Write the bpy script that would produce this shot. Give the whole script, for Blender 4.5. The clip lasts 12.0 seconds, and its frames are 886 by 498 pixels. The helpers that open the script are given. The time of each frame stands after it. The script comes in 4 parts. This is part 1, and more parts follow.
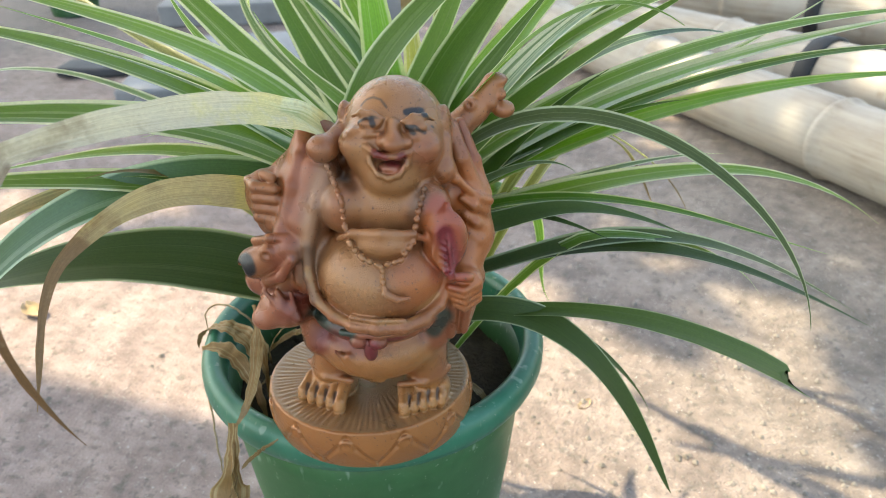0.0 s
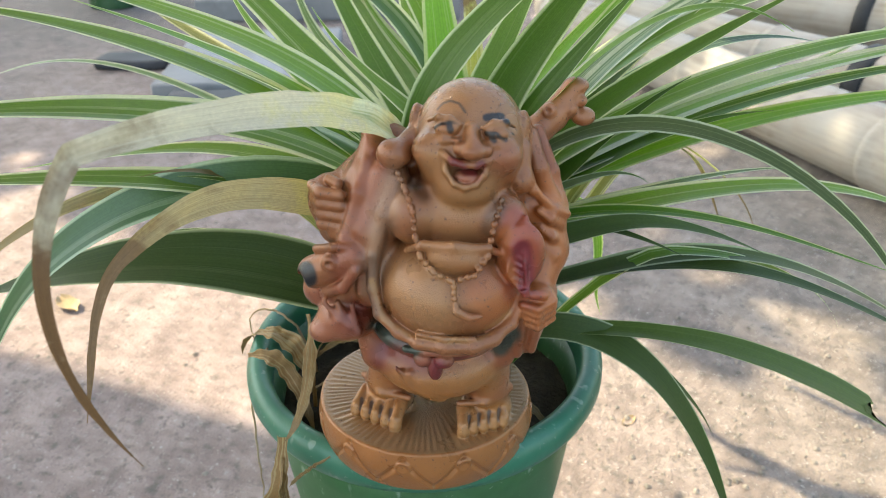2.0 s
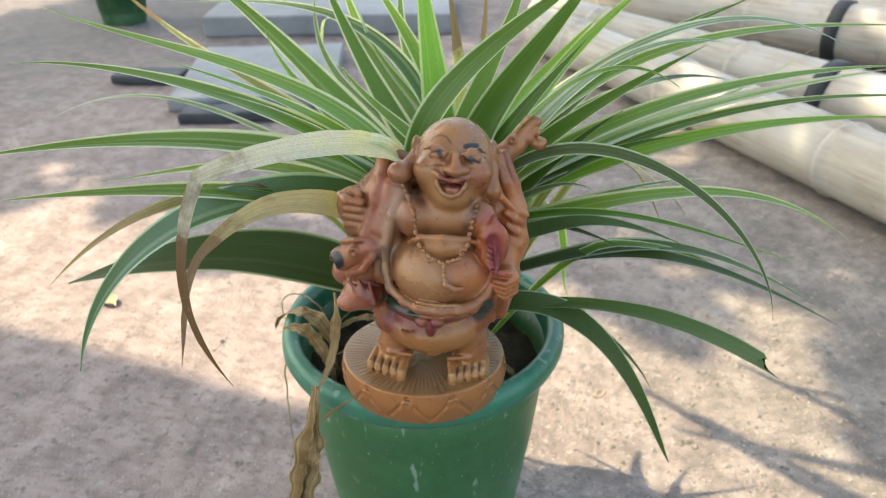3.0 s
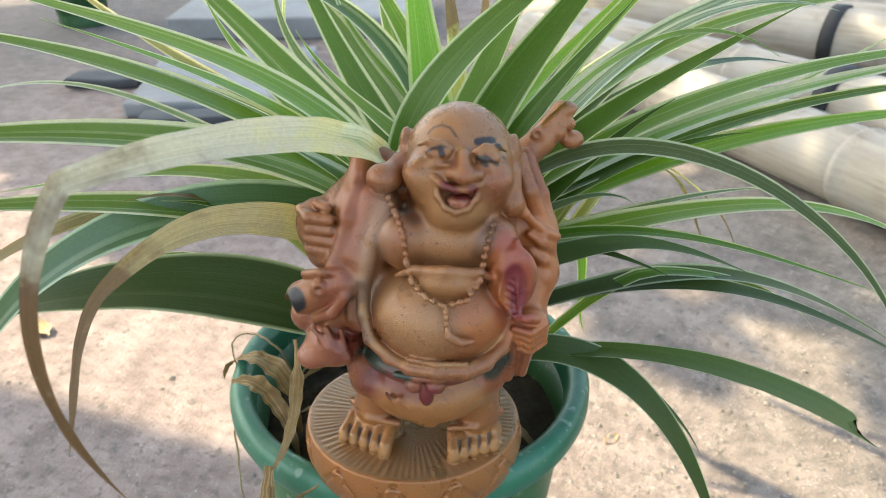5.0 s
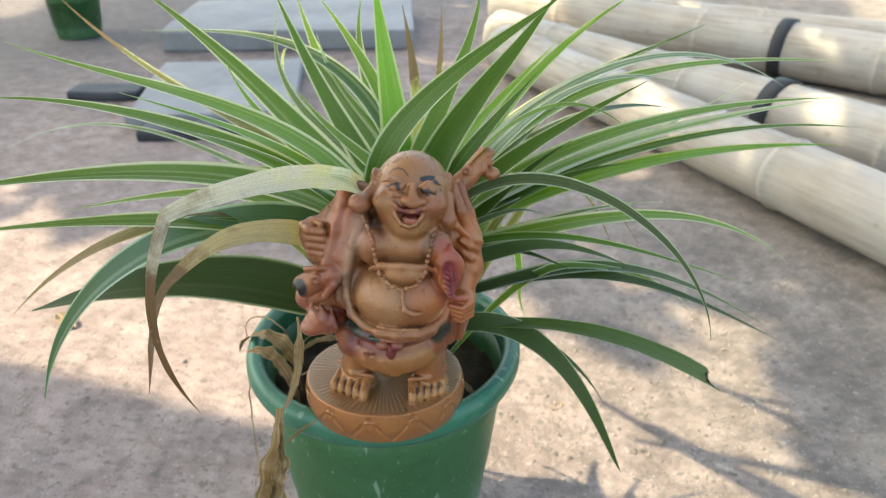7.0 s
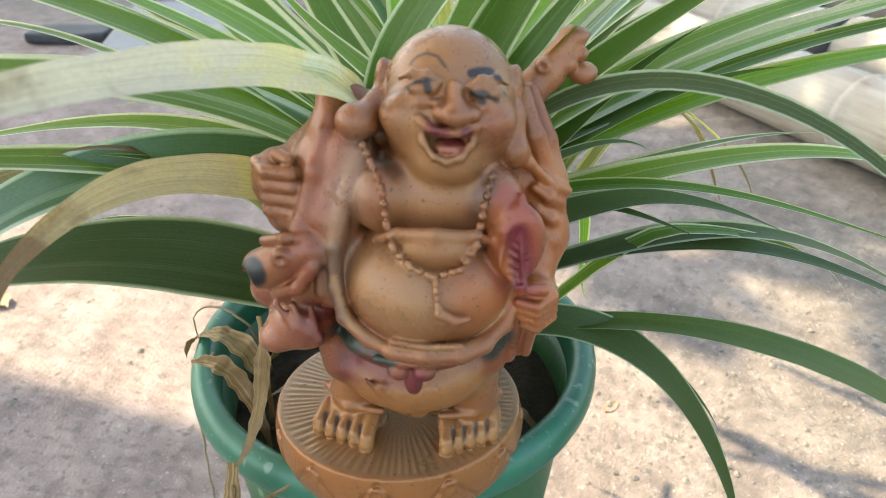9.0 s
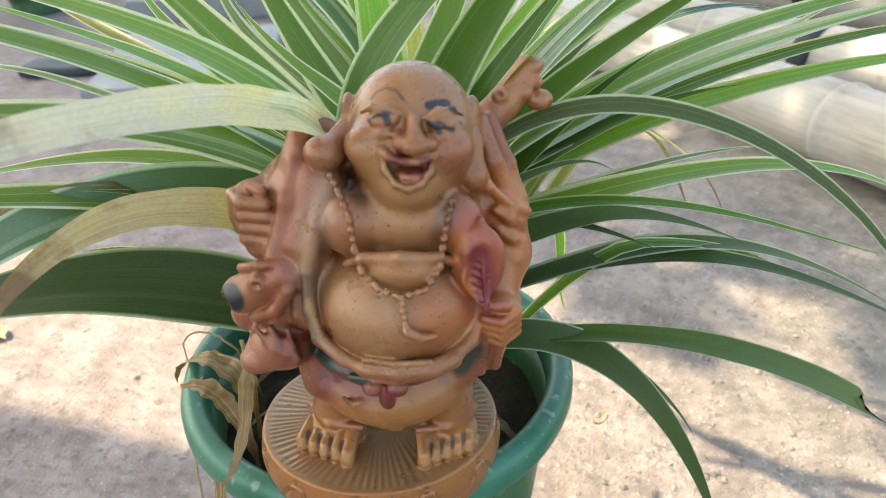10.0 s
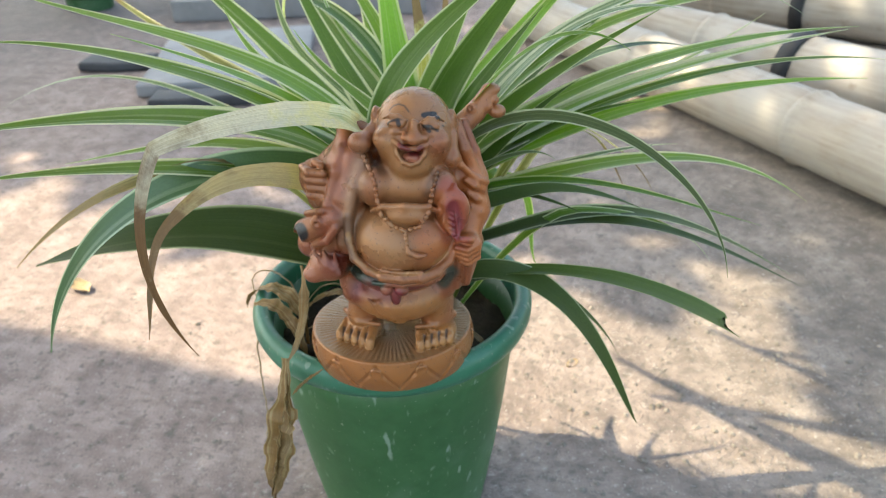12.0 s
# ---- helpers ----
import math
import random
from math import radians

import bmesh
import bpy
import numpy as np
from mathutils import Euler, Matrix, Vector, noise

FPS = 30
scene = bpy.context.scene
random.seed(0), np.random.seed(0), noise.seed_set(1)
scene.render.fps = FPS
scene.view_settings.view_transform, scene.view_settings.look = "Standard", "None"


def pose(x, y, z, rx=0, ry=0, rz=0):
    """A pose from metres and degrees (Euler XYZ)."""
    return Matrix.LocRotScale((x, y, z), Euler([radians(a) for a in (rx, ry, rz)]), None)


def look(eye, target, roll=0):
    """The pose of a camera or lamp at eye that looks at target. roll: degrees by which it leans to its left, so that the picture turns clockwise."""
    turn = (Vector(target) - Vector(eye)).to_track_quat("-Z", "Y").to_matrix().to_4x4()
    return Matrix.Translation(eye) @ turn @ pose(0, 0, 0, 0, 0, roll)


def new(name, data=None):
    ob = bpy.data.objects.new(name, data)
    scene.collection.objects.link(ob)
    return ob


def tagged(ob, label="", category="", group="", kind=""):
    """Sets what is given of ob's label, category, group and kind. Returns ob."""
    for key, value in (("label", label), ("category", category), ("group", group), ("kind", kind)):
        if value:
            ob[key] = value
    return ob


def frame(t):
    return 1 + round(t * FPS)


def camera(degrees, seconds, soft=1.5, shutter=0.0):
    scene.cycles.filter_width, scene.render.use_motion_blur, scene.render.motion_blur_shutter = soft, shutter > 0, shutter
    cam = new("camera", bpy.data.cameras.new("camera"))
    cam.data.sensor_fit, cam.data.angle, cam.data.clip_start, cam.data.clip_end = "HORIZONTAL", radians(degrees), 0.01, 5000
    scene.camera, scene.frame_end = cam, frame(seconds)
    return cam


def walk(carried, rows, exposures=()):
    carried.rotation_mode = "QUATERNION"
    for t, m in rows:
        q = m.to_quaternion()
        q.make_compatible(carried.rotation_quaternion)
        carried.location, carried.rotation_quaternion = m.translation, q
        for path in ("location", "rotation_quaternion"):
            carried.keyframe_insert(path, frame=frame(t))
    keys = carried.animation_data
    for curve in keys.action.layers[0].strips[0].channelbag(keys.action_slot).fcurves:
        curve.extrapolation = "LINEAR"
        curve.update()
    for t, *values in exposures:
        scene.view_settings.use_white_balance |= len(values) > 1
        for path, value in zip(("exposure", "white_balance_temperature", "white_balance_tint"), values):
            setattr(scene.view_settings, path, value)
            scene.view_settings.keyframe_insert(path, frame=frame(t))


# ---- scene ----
cam = camera(62.0, 12.0, soft=0.7)
cam.data.dof.use_dof, cam.data.dof.focus_distance, cam.data.dof.aperture_fstop = True, 0.265, 20.0
# seconds, eye, yaw, pitch, roll
ROWS = [
    (0, 0.0734, -0.2917, 0.3921, 8.09, -29.70, -1.25),
    (0.5, 0.0714, -0.3266, 0.4129, 8.99, -29.17, -1.83),
    (1, 0.0707, -0.3168, 0.4080, 9.08, -28.56, -1.08),
    (1.5, 0.0577, -0.2874, 0.3955, 10.27, -28.67, -1.25),
    (2, 0.0545, -0.2788, 0.3885, 10.01, -29.65, -0.41),
    (2.5, 0.0668, -0.3234, 0.4063, 9.99, -29.91, -0.85),
    (3, 0.0708, -0.3585, 0.4280, 9.82, -29.27, -0.65),
    (3.2, 0.0725, -0.3669, 0.4263, 9.42, -29.27, -0.31),
    (4.8, 0.0492, -0.2891, 0.3894, 8.82, -29.60, 0.05),
    (5, 0.0488, -0.2769, 0.3898, 7.71, -28.37, 0.20),
    (5.5, 0.0585, -0.2833, 0.3968, 7.47, -28.61, -0.54),
    (6, 0.0568, -0.3081, 0.4090, 7.68, -28.92, 0.16),
    (6.5, 0.0687, -0.3614, 0.4283, 7.45, -29.36, 0.35),
    (7, 0.0744, -0.3684, 0.4429, 6.49, -28.55, 0.28),
    (7.5, 0.0685, -0.3404, 0.4106, 7.55, -30.55, 0.01),
    (7.7, 0.0631, -0.3230, 0.4008, 8.41, -30.25, -0.69),
    (9.3, 0.0425, -0.2373, 0.3682, 5.64, -31.67, -0.45),
    (9.5, 0.0451, -0.2403, 0.3678, 5.45, -30.25, -1.27),
    (10, 0.0531, -0.2494, 0.3767, 6.24, -30.19, -1.83),
    (10.5, 0.0532, -0.2707, 0.3909, 7.01, -30.71, -1.73),
    (11, 0.0609, -0.3019, 0.4006, 7.77, -31.01, -1.24),
    (11.5, 0.0708, -0.3315, 0.4155, 7.80, -31.20, -1.04),
    (12, 0.0804, -0.3650, 0.4245, 8.21, -30.61, -1.52),
]
walk(cam, [(t, pose(0, 0, 0, 0, 0, 0) @ Matrix.Translation((x, y, z)) @ Euler((0, 0, radians(yaw))).to_matrix().to_4x4() @ pose(0, 0, 0, 90 + pitch) @ pose(0, 0, 0, 0, 0, roll)) for t, x, y, z, yaw, pitch, roll in ROWS], [(t, 1.97 + more, 7400, 1) for t, more in ((0, 0.10), (1.5, 0.08), (3.0, 0.02), (5.0, 0.08), (6.0, 0.06), (7.0, 0.0), (7.7, 0.06), (9.3, 0.22), (10.0, 0.20), (10.7, 0.12), (12.0, 0.02))])

# ---- light ----
SUN_YAW, SUN_UP = 169.4, 56.0          # the sun stands to the left and a little behind the plant
to_sun = Vector((math.cos(radians(SUN_UP)) * math.cos(radians(SUN_YAW)), math.cos(radians(SUN_UP)) * math.sin(radians(SUN_YAW)), math.sin(radians(SUN_UP))))
world = bpy.data.worlds.new("world")
scene.world = world
world.use_nodes = True
wn = world.node_tree.nodes
sky = wn.new("ShaderNodeTexSky")
sky.sky_type, sky.sun_disc = "NISHITA", False
sky.sun_elevation, sky.sun_rotation = radians(SUN_UP), radians(90 - SUN_YAW)
sky.air_density, sky.dust_density = 1.0, 3.0
world.node_tree.links.new(sky.outputs[0], wn["Background"].inputs[0])
wn["Background"].inputs[1].default_value = 0.15
sun = new("sun", bpy.data.lights.new("sun", "SUN"))
sun.data.energy, sun.data.angle, sun.data.color = 2.25, radians(0.55), (1.0, 0.87, 0.70)
sun.matrix_world = look(to_sun * 6, (0, 0, 0))

# ---- materials ----
def shader(name, rough=0.6, metal=0.0, coat=0.0):
    m = bpy.data.materials.new(name)
    m.use_nodes = True
    p = m.node_tree.nodes["Principled BSDF"]
    p.inputs["Roughness"].default_value, p.inputs["Metallic"].default_value = rough, metal
    p.inputs["Coat Weight"].default_value = coat
    return m, m.node_tree, p


def node(tree, kind, **values):
    n = tree.nodes.new("ShaderNode" + kind)
    for key, value in values.items():
        n.inputs[key.replace("_", " ")].default_value = value
    return n


def place_of(tree, scale=(1, 1, 1), which="Object"):
    c, m = tree.nodes.new("ShaderNodeTexCoord"), tree.nodes.new("ShaderNodeMapping")
    m.inputs["Scale"].default_value = scale
    tree.links.new(c.outputs[which], m.inputs["Vector"])
    return m.outputs[0]


def noise_of(tree, at, scale, detail=4.0, rough=0.6):
    n = node(tree, "TexNoise", Scale=scale, Detail=detail, Roughness=rough)
    tree.links.new(at, n.inputs["Vector"])
    return n.outputs["Fac"]


def ramp(tree, fac, *stops):
    r = tree.nodes.new("ShaderNodeValToRGB")
    while len(r.color_ramp.elements) < len(stops):
        r.color_ramp.elements.new(0.5)
    for e, (at, colour) in zip(r.color_ramp.elements, stops):
        e.position, e.color = at, (*colour, 1) if len(colour) == 3 else colour
    tree.links.new(fac, r.inputs[0])
    return r.outputs[0]


def mixed(tree, fac, a, b, how="MIX"):
    m = tree.nodes.new("ShaderNodeMix")
    m.data_type, m.blend_type = "RGBA", how
    for socket, value in ((m.inputs[0], fac), (m.inputs[6], a), (m.inputs[7], b)):
        if isinstance(value, (int, float)):
            socket.default_value = value
        elif isinstance(value, tuple):
            socket.default_value = (*value, 1)
        else:
            tree.links.new(value, socket)
    return m.outputs[2]


def bumped(tree, p, height, strength, distance):
    b = node(tree, "Bump", Strength=strength, Distance=distance)
    tree.links.new(height, b.inputs["Height"])
    tree.links.new(b.outputs[0], p.inputs["Normal"])


def plain(name, dark, light, scale, rough=0.6, metal=0.0, bump=0.3, depth=0.001, stretch=(1, 1, 1), coat=0.0):
    """A surface with two scales of variation between two colours."""
    m, t, p = shader(name, rough, metal, coat)
    at = place_of(t, stretch)
    coarse, fine = noise_of(t, at, scale), noise_of(t, at, scale * 9)
    both = t.nodes.new("ShaderNodeMath")
    both.operation = "MULTIPLY_ADD"
    t.links.new(fine, both.inputs[0])
    both.inputs[1].default_value = 0.45
    t.links.new(coarse, both.inputs[2])
    c = ramp(t, both.outputs[0], (0.42, dark), (0.98, light))
    t.links.new(c, p.inputs["Base Color"])
    bumped(t, p, fine, bump, depth)
    return m


def leaf_shader(name, green, pale, margin, stripes, thin=0.45, brown=None, rough=0.30):
    """A blade: green with pale margins and fine stripes along it, light passing through; brown: the dry colour."""
    m, t, p = shader(name, rough if stripes > 0.2 else max(rough, 0.45))
    p.inputs["Specular IOR Level"].default_value = 0.65 if stripes > 0.2 else 0.3
    uv = t.nodes.new("ShaderNodeUVMap")
    sep = t.nodes.new("ShaderNodeSeparateXYZ")
    t.links.new(uv.outputs[0], sep.inputs[0])
    info = t.nodes.new("ShaderNodeObjectInfo")
    move = t.nodes.new("ShaderNodeVectorMath")
    move.operation = "MULTIPLY_ADD"
    t.links.new(uv.outputs[0], move.inputs[0])
    move.inputs[1].default_value = (9, 0.35, 1)
    spread = t.nodes.new("ShaderNodeMath")
    spread.operation = "MULTIPLY"
    spread.inputs[1].default_value = 50
    t.links.new(info.outputs["Random"], spread.inputs[0])
    t.links.new(spread.outputs[0], move.inputs[2])
    lines = noise_of(t, move.outputs[0], 1.0, 3.0)
    side = t.nodes.new("ShaderNodeMath")
    side.operation = "MULTIPLY_ADD"
    side.inputs[1].default_value, side.inputs[2].default_value = 2.0, -1.0
    t.links.new(sep.outputs[0], side.inputs[0])
    out = t.nodes.new("ShaderNodeMath")
    out.operation = "ABSOLUTE"
    t.links.new(side.outputs[0], out.inputs[0])
    edge = ramp(t, out.outputs[0], (max(0.0, margin - 0.06), (0, 0, 0)), (margin + 0.05, (1, 1, 1)))
    streak = ramp(t, lines, (0.60 - 0.12 * stripes, (0, 0, 0)), (0.64 - 0.10 * stripes, (1, 1, 1)))
    faint = t.nodes.new("ShaderNodeMath")
    faint.operation = "MULTIPLY"
    faint.inputs[1].default_value = min(0.85, 0.95 * stripes)
    t.links.new(streak, faint.inputs[0])
    cover = t.nodes.new("ShaderNodeMath")
    cover.operation = "MAXIMUM"
    t.links.new(edge, cover.inputs[0])
    t.links.new(faint.outputs[0], cover.inputs[1])
    tone = mixed(t, info.outputs["Random"], tuple(v * 0.62 for v in green), tuple(v * f for v, f in zip(green, (1.6, 1.45, 1.3))))
    c = mixed(t, cover.outputs[0], tone, pale)
    if brown:
        blot = noise_of(t, place_of(t), 90, 4)
        along = t.nodes.new("ShaderNodeMath")
        along.operation = "MULTIPLY_ADD"
        along.inputs[1].default_value = 0.35
        t.links.new(blot, along.inputs[0])
        t.links.new(sep.outputs[1], along.inputs[2])
        fibre = t.nodes.new("ShaderNodeVectorMath")
        fibre.operation = "MULTIPLY"
        fibre.inputs[1].default_value = (48, 5.0, 1)
        t.links.new(uv.outputs[0], fibre.inputs[0])
        old = ramp(t, noise_of(t, fibre.outputs[0], 1.0, 4.0), (0.46, (1, 1, 1)), (0.72, (0.52, 0.43, 0.33)))
        for start, end, colour in brown:
            c = mixed(t, ramp(t, along.outputs[0], (start, (0, 0, 0)), (end, (1, 1, 1))), c, colour)
    if brown:
        c = mixed(t, ramp(t, along.outputs[0], (brown[0][0], (0, 0, 0)), (brown[0][1] + 0.15, (0.8, 0.8, 0.8))), c, mixed(t, 1.0, c, old, "MULTIPLY"))
    veins = t.nodes.new("ShaderNodeVectorMath")
    veins.operation = "MULTIPLY"
    veins.inputs[1].default_value = (70, 1.5, 1)
    t.links.new(uv.outputs[0], veins.inputs[0])
    c = mixed(t, 0.5, c, ramp(t, noise_of(t, veins.outputs[0], 1.0, 2.0), (0.35, (0.5, 0.55, 0.5)), (0.6, (1, 1, 1))), "MULTIPLY")
    grain = noise_of(t, place_of(t), 900, 2)
    c = mixed(t, 0.18, c, ramp(t, grain, (0.3, (0.2, 0.2, 0.2)), (0.7, (1, 1, 1))), "MULTIPLY")
    t.links.new(c, p.inputs["Base Color"])
    bumped(t, p, lines, 0.25, 0.0006)
    lit = node(t, "BsdfTranslucent")
    t.links.new(mixed(t, 0.75, c, (1.0, 1.0, 0.5), "MULTIPLY"), lit.inputs["Color"])
    both = node(t, "MixShader", Fac=thin)
    t.links.new(p.outputs[0], both.inputs[1])
    t.links.new(lit.outputs[0], both.inputs[2])
    t.links.new(both.outputs[0], t.nodes["Material Output"].inputs["Surface"])
    return m


GREEN, PALE = (0.165, 0.315, 0.058), (0.88, 0.91, 0.66)
LEAF = {
    "g": leaf_shader("leaf_green", GREEN, PALE, 0.76, 0.24, 0.55),
    "n": leaf_shader("leaf_plain_green", (0.125, 0.245, 0.045), (0.74, 0.80, 0.52), 0.87, 0.06, 0.55),
    # dark olive: the shade on near leaves is put into this green
    "d": leaf_shader("leaf_dark_shaded", (0.070, 0.118, 0.036), (0.50, 0.56, 0.36), 0.93, 0.04, 0.3),
    "a": leaf_shader("leaf_arching", (0.085, 0.125, 0.048), (0.50, 0.55, 0.36), 0.78, 0.15, 0.3, brown=[(1.12, 1.25, (0.42, 0.36, 0.26))]),
    "t": leaf_shader("leaf_bluish", (0.085, 0.165, 0.085), (0.55, 0.66, 0.48), 0.84, 0.25, 0.35),
    # sun shining through the blades is put into this brighter green
    "b": leaf_shader("leaf_backlit", (0.17, 0.38, 0.05), (0.68, 0.76, 0.42), 0.80, 0.25, 0.6),
    "w": leaf_shader("leaf_white", (0.22, 0.40, 0.12), (0.80, 0.83, 0.66), 0.42, 0.5, 0.5),
    "p": leaf_shader("leaf_pale", (0.20, 0.33, 0.16), (0.74, 0.77, 0.60), 0.60, 0.4, 0.45),
    "y": leaf_shader("leaf_yellow", (0.36, 0.40, 0.12), (0.72, 0.70, 0.40), 0.7, 0.6, 0.5, brown=[(0.95, 1.25, (0.30, 0.20, 0.09))]),
    "tip": leaf_shader("leaf_brown_tip", (0.16, 0.26, 0.07), (0.62, 0.60, 0.32), 0.7, 0.4, 0.4, brown=[(0.75, 1.0, (0.42, 0.30, 0.14)), (1.05, 1.2, (0.14, 0.08, 0.035))]),
    "torn": leaf_shader("leaf_torn", (0.085, 0.145, 0.030), (0.45, 0.52, 0.28), 0.95, 0.05, 0.35),
    "dryA": leaf_shader("leaf_faded", (0.36, 0.48, 0.24), (0.84, 0.86, 0.66), 0.45, 0.7, 0.4, brown=[(0.62, 0.70, (0.82, 0.74, 0.42)), (0.72, 0.78, (0.80, 0.73, 0.60)), (0.86, 1.06, (0.20, 0.11, 0.055))], rough=0.6),
    "dryB": leaf_shader("leaf_withered", (0.34, 0.46, 0.18), (0.62, 0.66, 0.36), 0.8, 0.5, 0.4, brown=[(0.50, 0.60, (0.78, 0.64, 0.20)), (0.68, 0.80, (0.62, 0.48, 0.26)), (0.90, 1.20, (0.27, 0.16, 0.075))], rough=0.6),
    "husk": leaf_shader("leaf_husk", (0.24, 0.145, 0.05), (0.46, 0.33, 0.16), 0.95, 0.8, 0.1, brown=[(0.8, 1.2, (0.30, 0.19, 0.08))], rough=0.65),
}
POT = plain("green_plastic", (0.022, 0.085, 0.026), (0.052, 0.155, 0.056), 14, 0.42, bump=0.12, depth=0.0006)
# the wall's plastic, with the sky's reflection put into a bluer colour
RIM = plain("green_plastic_sky_rim", (0.02, 0.125, 0.068), (0.04, 0.19, 0.11), 18, 0.36, bump=0.12, depth=0.0005)
SOIL = plain("soil", (0.018, 0.012, 0.008), (0.09, 0.062, 0.042), 60, 0.95, bump=0.9, depth=0.004)
ROPE = plain("black_rubber", (0.008, 0.008, 0.009), (0.03, 0.03, 0.032), 40, 0.6)
SLATE = plain("grey_slate", (0.165, 0.162, 0.165), (0.30, 0.295, 0.30), 5, 0.6, bump=0.2)
DARK = plain("dark_rubber", (0.015, 0.016, 0.02), (0.05, 0.052, 0.06), 9, 0.6)
STRAW = plain("dry_straw", (0.25, 0.16, 0.08), (0.55, 0.42, 0.25), 50, 0.8)
PEBBLE = plain("pebble", (0.09, 0.078, 0.066), (0.33, 0.29, 0.245), 30, 0.85)
TIMBER = plain("roof_boards", (0.12, 0.10, 0.08), (0.25, 0.21, 0.17), 3, 0.8)


def scratches(m):
    """Pale scuffs and dust specks on plastic."""
    t, p = m.node_tree, m.node_tree.nodes["Principled BSDF"]
    was = p.inputs["Base Color"].links[0].from_socket
    line = noise_of(t, place_of(t, (1.0, 1.0, 0.35)), 190, 2, 0.4)
    dust = noise_of(t, place_of(t), 420, 2)
    haze = noise_of(t, place_of(t), 12, 5)
    c = mixed(t, ramp(t, line, (0.66, (0, 0, 0)), (0.74, (0.5, 0.5, 0.5))), was, (0.35, 0.45, 0.36))
    c = mixed(t, ramp(t, dust, (0.69, (0, 0, 0)), (0.76, (0.6, 0.6, 0.6))), c, (0.5, 0.5, 0.42))
    c = mixed(t, ramp(t, haze, (0.5, (0, 0, 0)), (0.8, (0.30, 0.30, 0.30))), c, (0.30, 0.38, 0.32))
    t.links.new(c, p.inputs["Base Color"])


scratches(POT)
scratches(RIM)


def concrete():
    m, t, p = shader("worn_concrete", 0.85)
    at = place_of(t)
    big, mid, fine, grit = (noise_of(t, at, s, d) for s, d in ((2.2, 4), (14, 6), (120, 4), (420, 2)))
    grey = ramp(t, mid, (0.3, (0.155, 0.130, 0.108)), (0.7, (0.335, 0.285, 0.238)))
    pink = ramp(t, mid, (0.3, (0.262, 0.198, 0.180)), (0.7, (0.415, 0.325, 0.298)))
    sep = t.nodes.new("ShaderNodeSeparateXYZ")
    t.links.new(at, sep.inputs[0])
    shift = t.nodes.new("ShaderNodeMath")
    shift.operation = "MULTIPLY_ADD"
    shift.inputs[1].default_value = 0.5
    t.links.new(big, shift.inputs[0])
    t.links.new(sep.outputs[0], shift.inputs[2])
    c = mixed(t, ramp(t, shift.outputs[0], (0.1, (1, 1, 1)), (0.62, (0, 0, 0))), grey, pink)
    # dark grey mixed in towards the far left
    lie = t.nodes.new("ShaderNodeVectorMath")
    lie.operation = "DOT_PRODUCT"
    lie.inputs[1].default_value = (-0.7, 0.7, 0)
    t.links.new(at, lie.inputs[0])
    back_left = t.nodes.new("ShaderNodeMath")
    back_left.operation = "MULTIPLY_ADD"
    back_left.inputs[1].default_value = 0.8
    t.links.new(big, back_left.inputs[0])
    t.links.new(lie.outputs["Value"], back_left.inputs[2])
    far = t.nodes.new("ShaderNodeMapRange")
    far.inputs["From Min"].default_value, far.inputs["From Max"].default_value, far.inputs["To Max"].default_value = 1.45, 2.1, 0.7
    t.links.new(back_left.outputs[0], far.inputs["Value"])
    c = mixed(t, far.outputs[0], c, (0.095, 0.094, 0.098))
    stain = noise_of(t, at, 38, 5, 0.65)
    c = mixed(t, 0.75, c, ramp(t, stain, (0.34, (0.55, 0.53, 0.52)), (0.62, (1.12, 1.1, 1.08))), "MULTIPLY")
    pits = noise_of(t, at, 150, 5, 0.7)
    c = mixed(t, ramp(t, pits, (0.30, (0.7, 0.7, 0.7)), (0.44, (0, 0, 0))), c, (0.13, 0.12, 0.105))
    c = mixed(t, ramp(t, pits, (0.58, (0, 0, 0)), (0.68, (0.5, 0.5, 0.5))), c, (0.47, 0.43, 0.385))
    c = mixed(t, ramp(t, fine, (0.32, (0.75, 0.75, 0.75)), (0.45, (0, 0, 0))), c, (0.13, 0.115, 0.10))
    c = mixed(t, ramp(t, grit, (0.66, (0, 0, 0)), (0.75, (0.7, 0.7, 0.7))), c, (0.62, 0.58, 0.53))
    t.links.new(c, p.inputs["Base Color"])
    h = mixed(t, 0.5, fine, grit)
    bumped(t, p, mixed(t, 0.55, h, pits), 0.9, 0.006)
    return m


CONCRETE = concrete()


def bamboo():
    m, t, p = shader("old_bamboo", 0.55)
    at = place_of(t, (14, 14, 1.0))
    fibre, blot = noise_of(t, at, 9, 5), noise_of(t, place_of(t), 9, 5)
    c = ramp(t, fibre, (0.3, (0.26, 0.215, 0.165)), (0.7, (0.46, 0.395, 0.315)))
    c = mixed(t, ramp(t, blot, (0.42, (0, 0, 0)), (0.68, (0.85, 0.85, 0.85))), c, (0.42, 0.395, 0.355))
    c = mixed(t, ramp(t, noise_of(t, place_of(t), 30, 4), (0.62, (0, 0, 0)), (0.75, (0.6, 0.6, 0.6))), c, (0.22, 0.17, 0.11))
    t.links.new(c, p.inputs["Base Color"])
    bumped(t, p, fibre, 0.3, 0.002)
    return m


BAMBOO = bamboo()


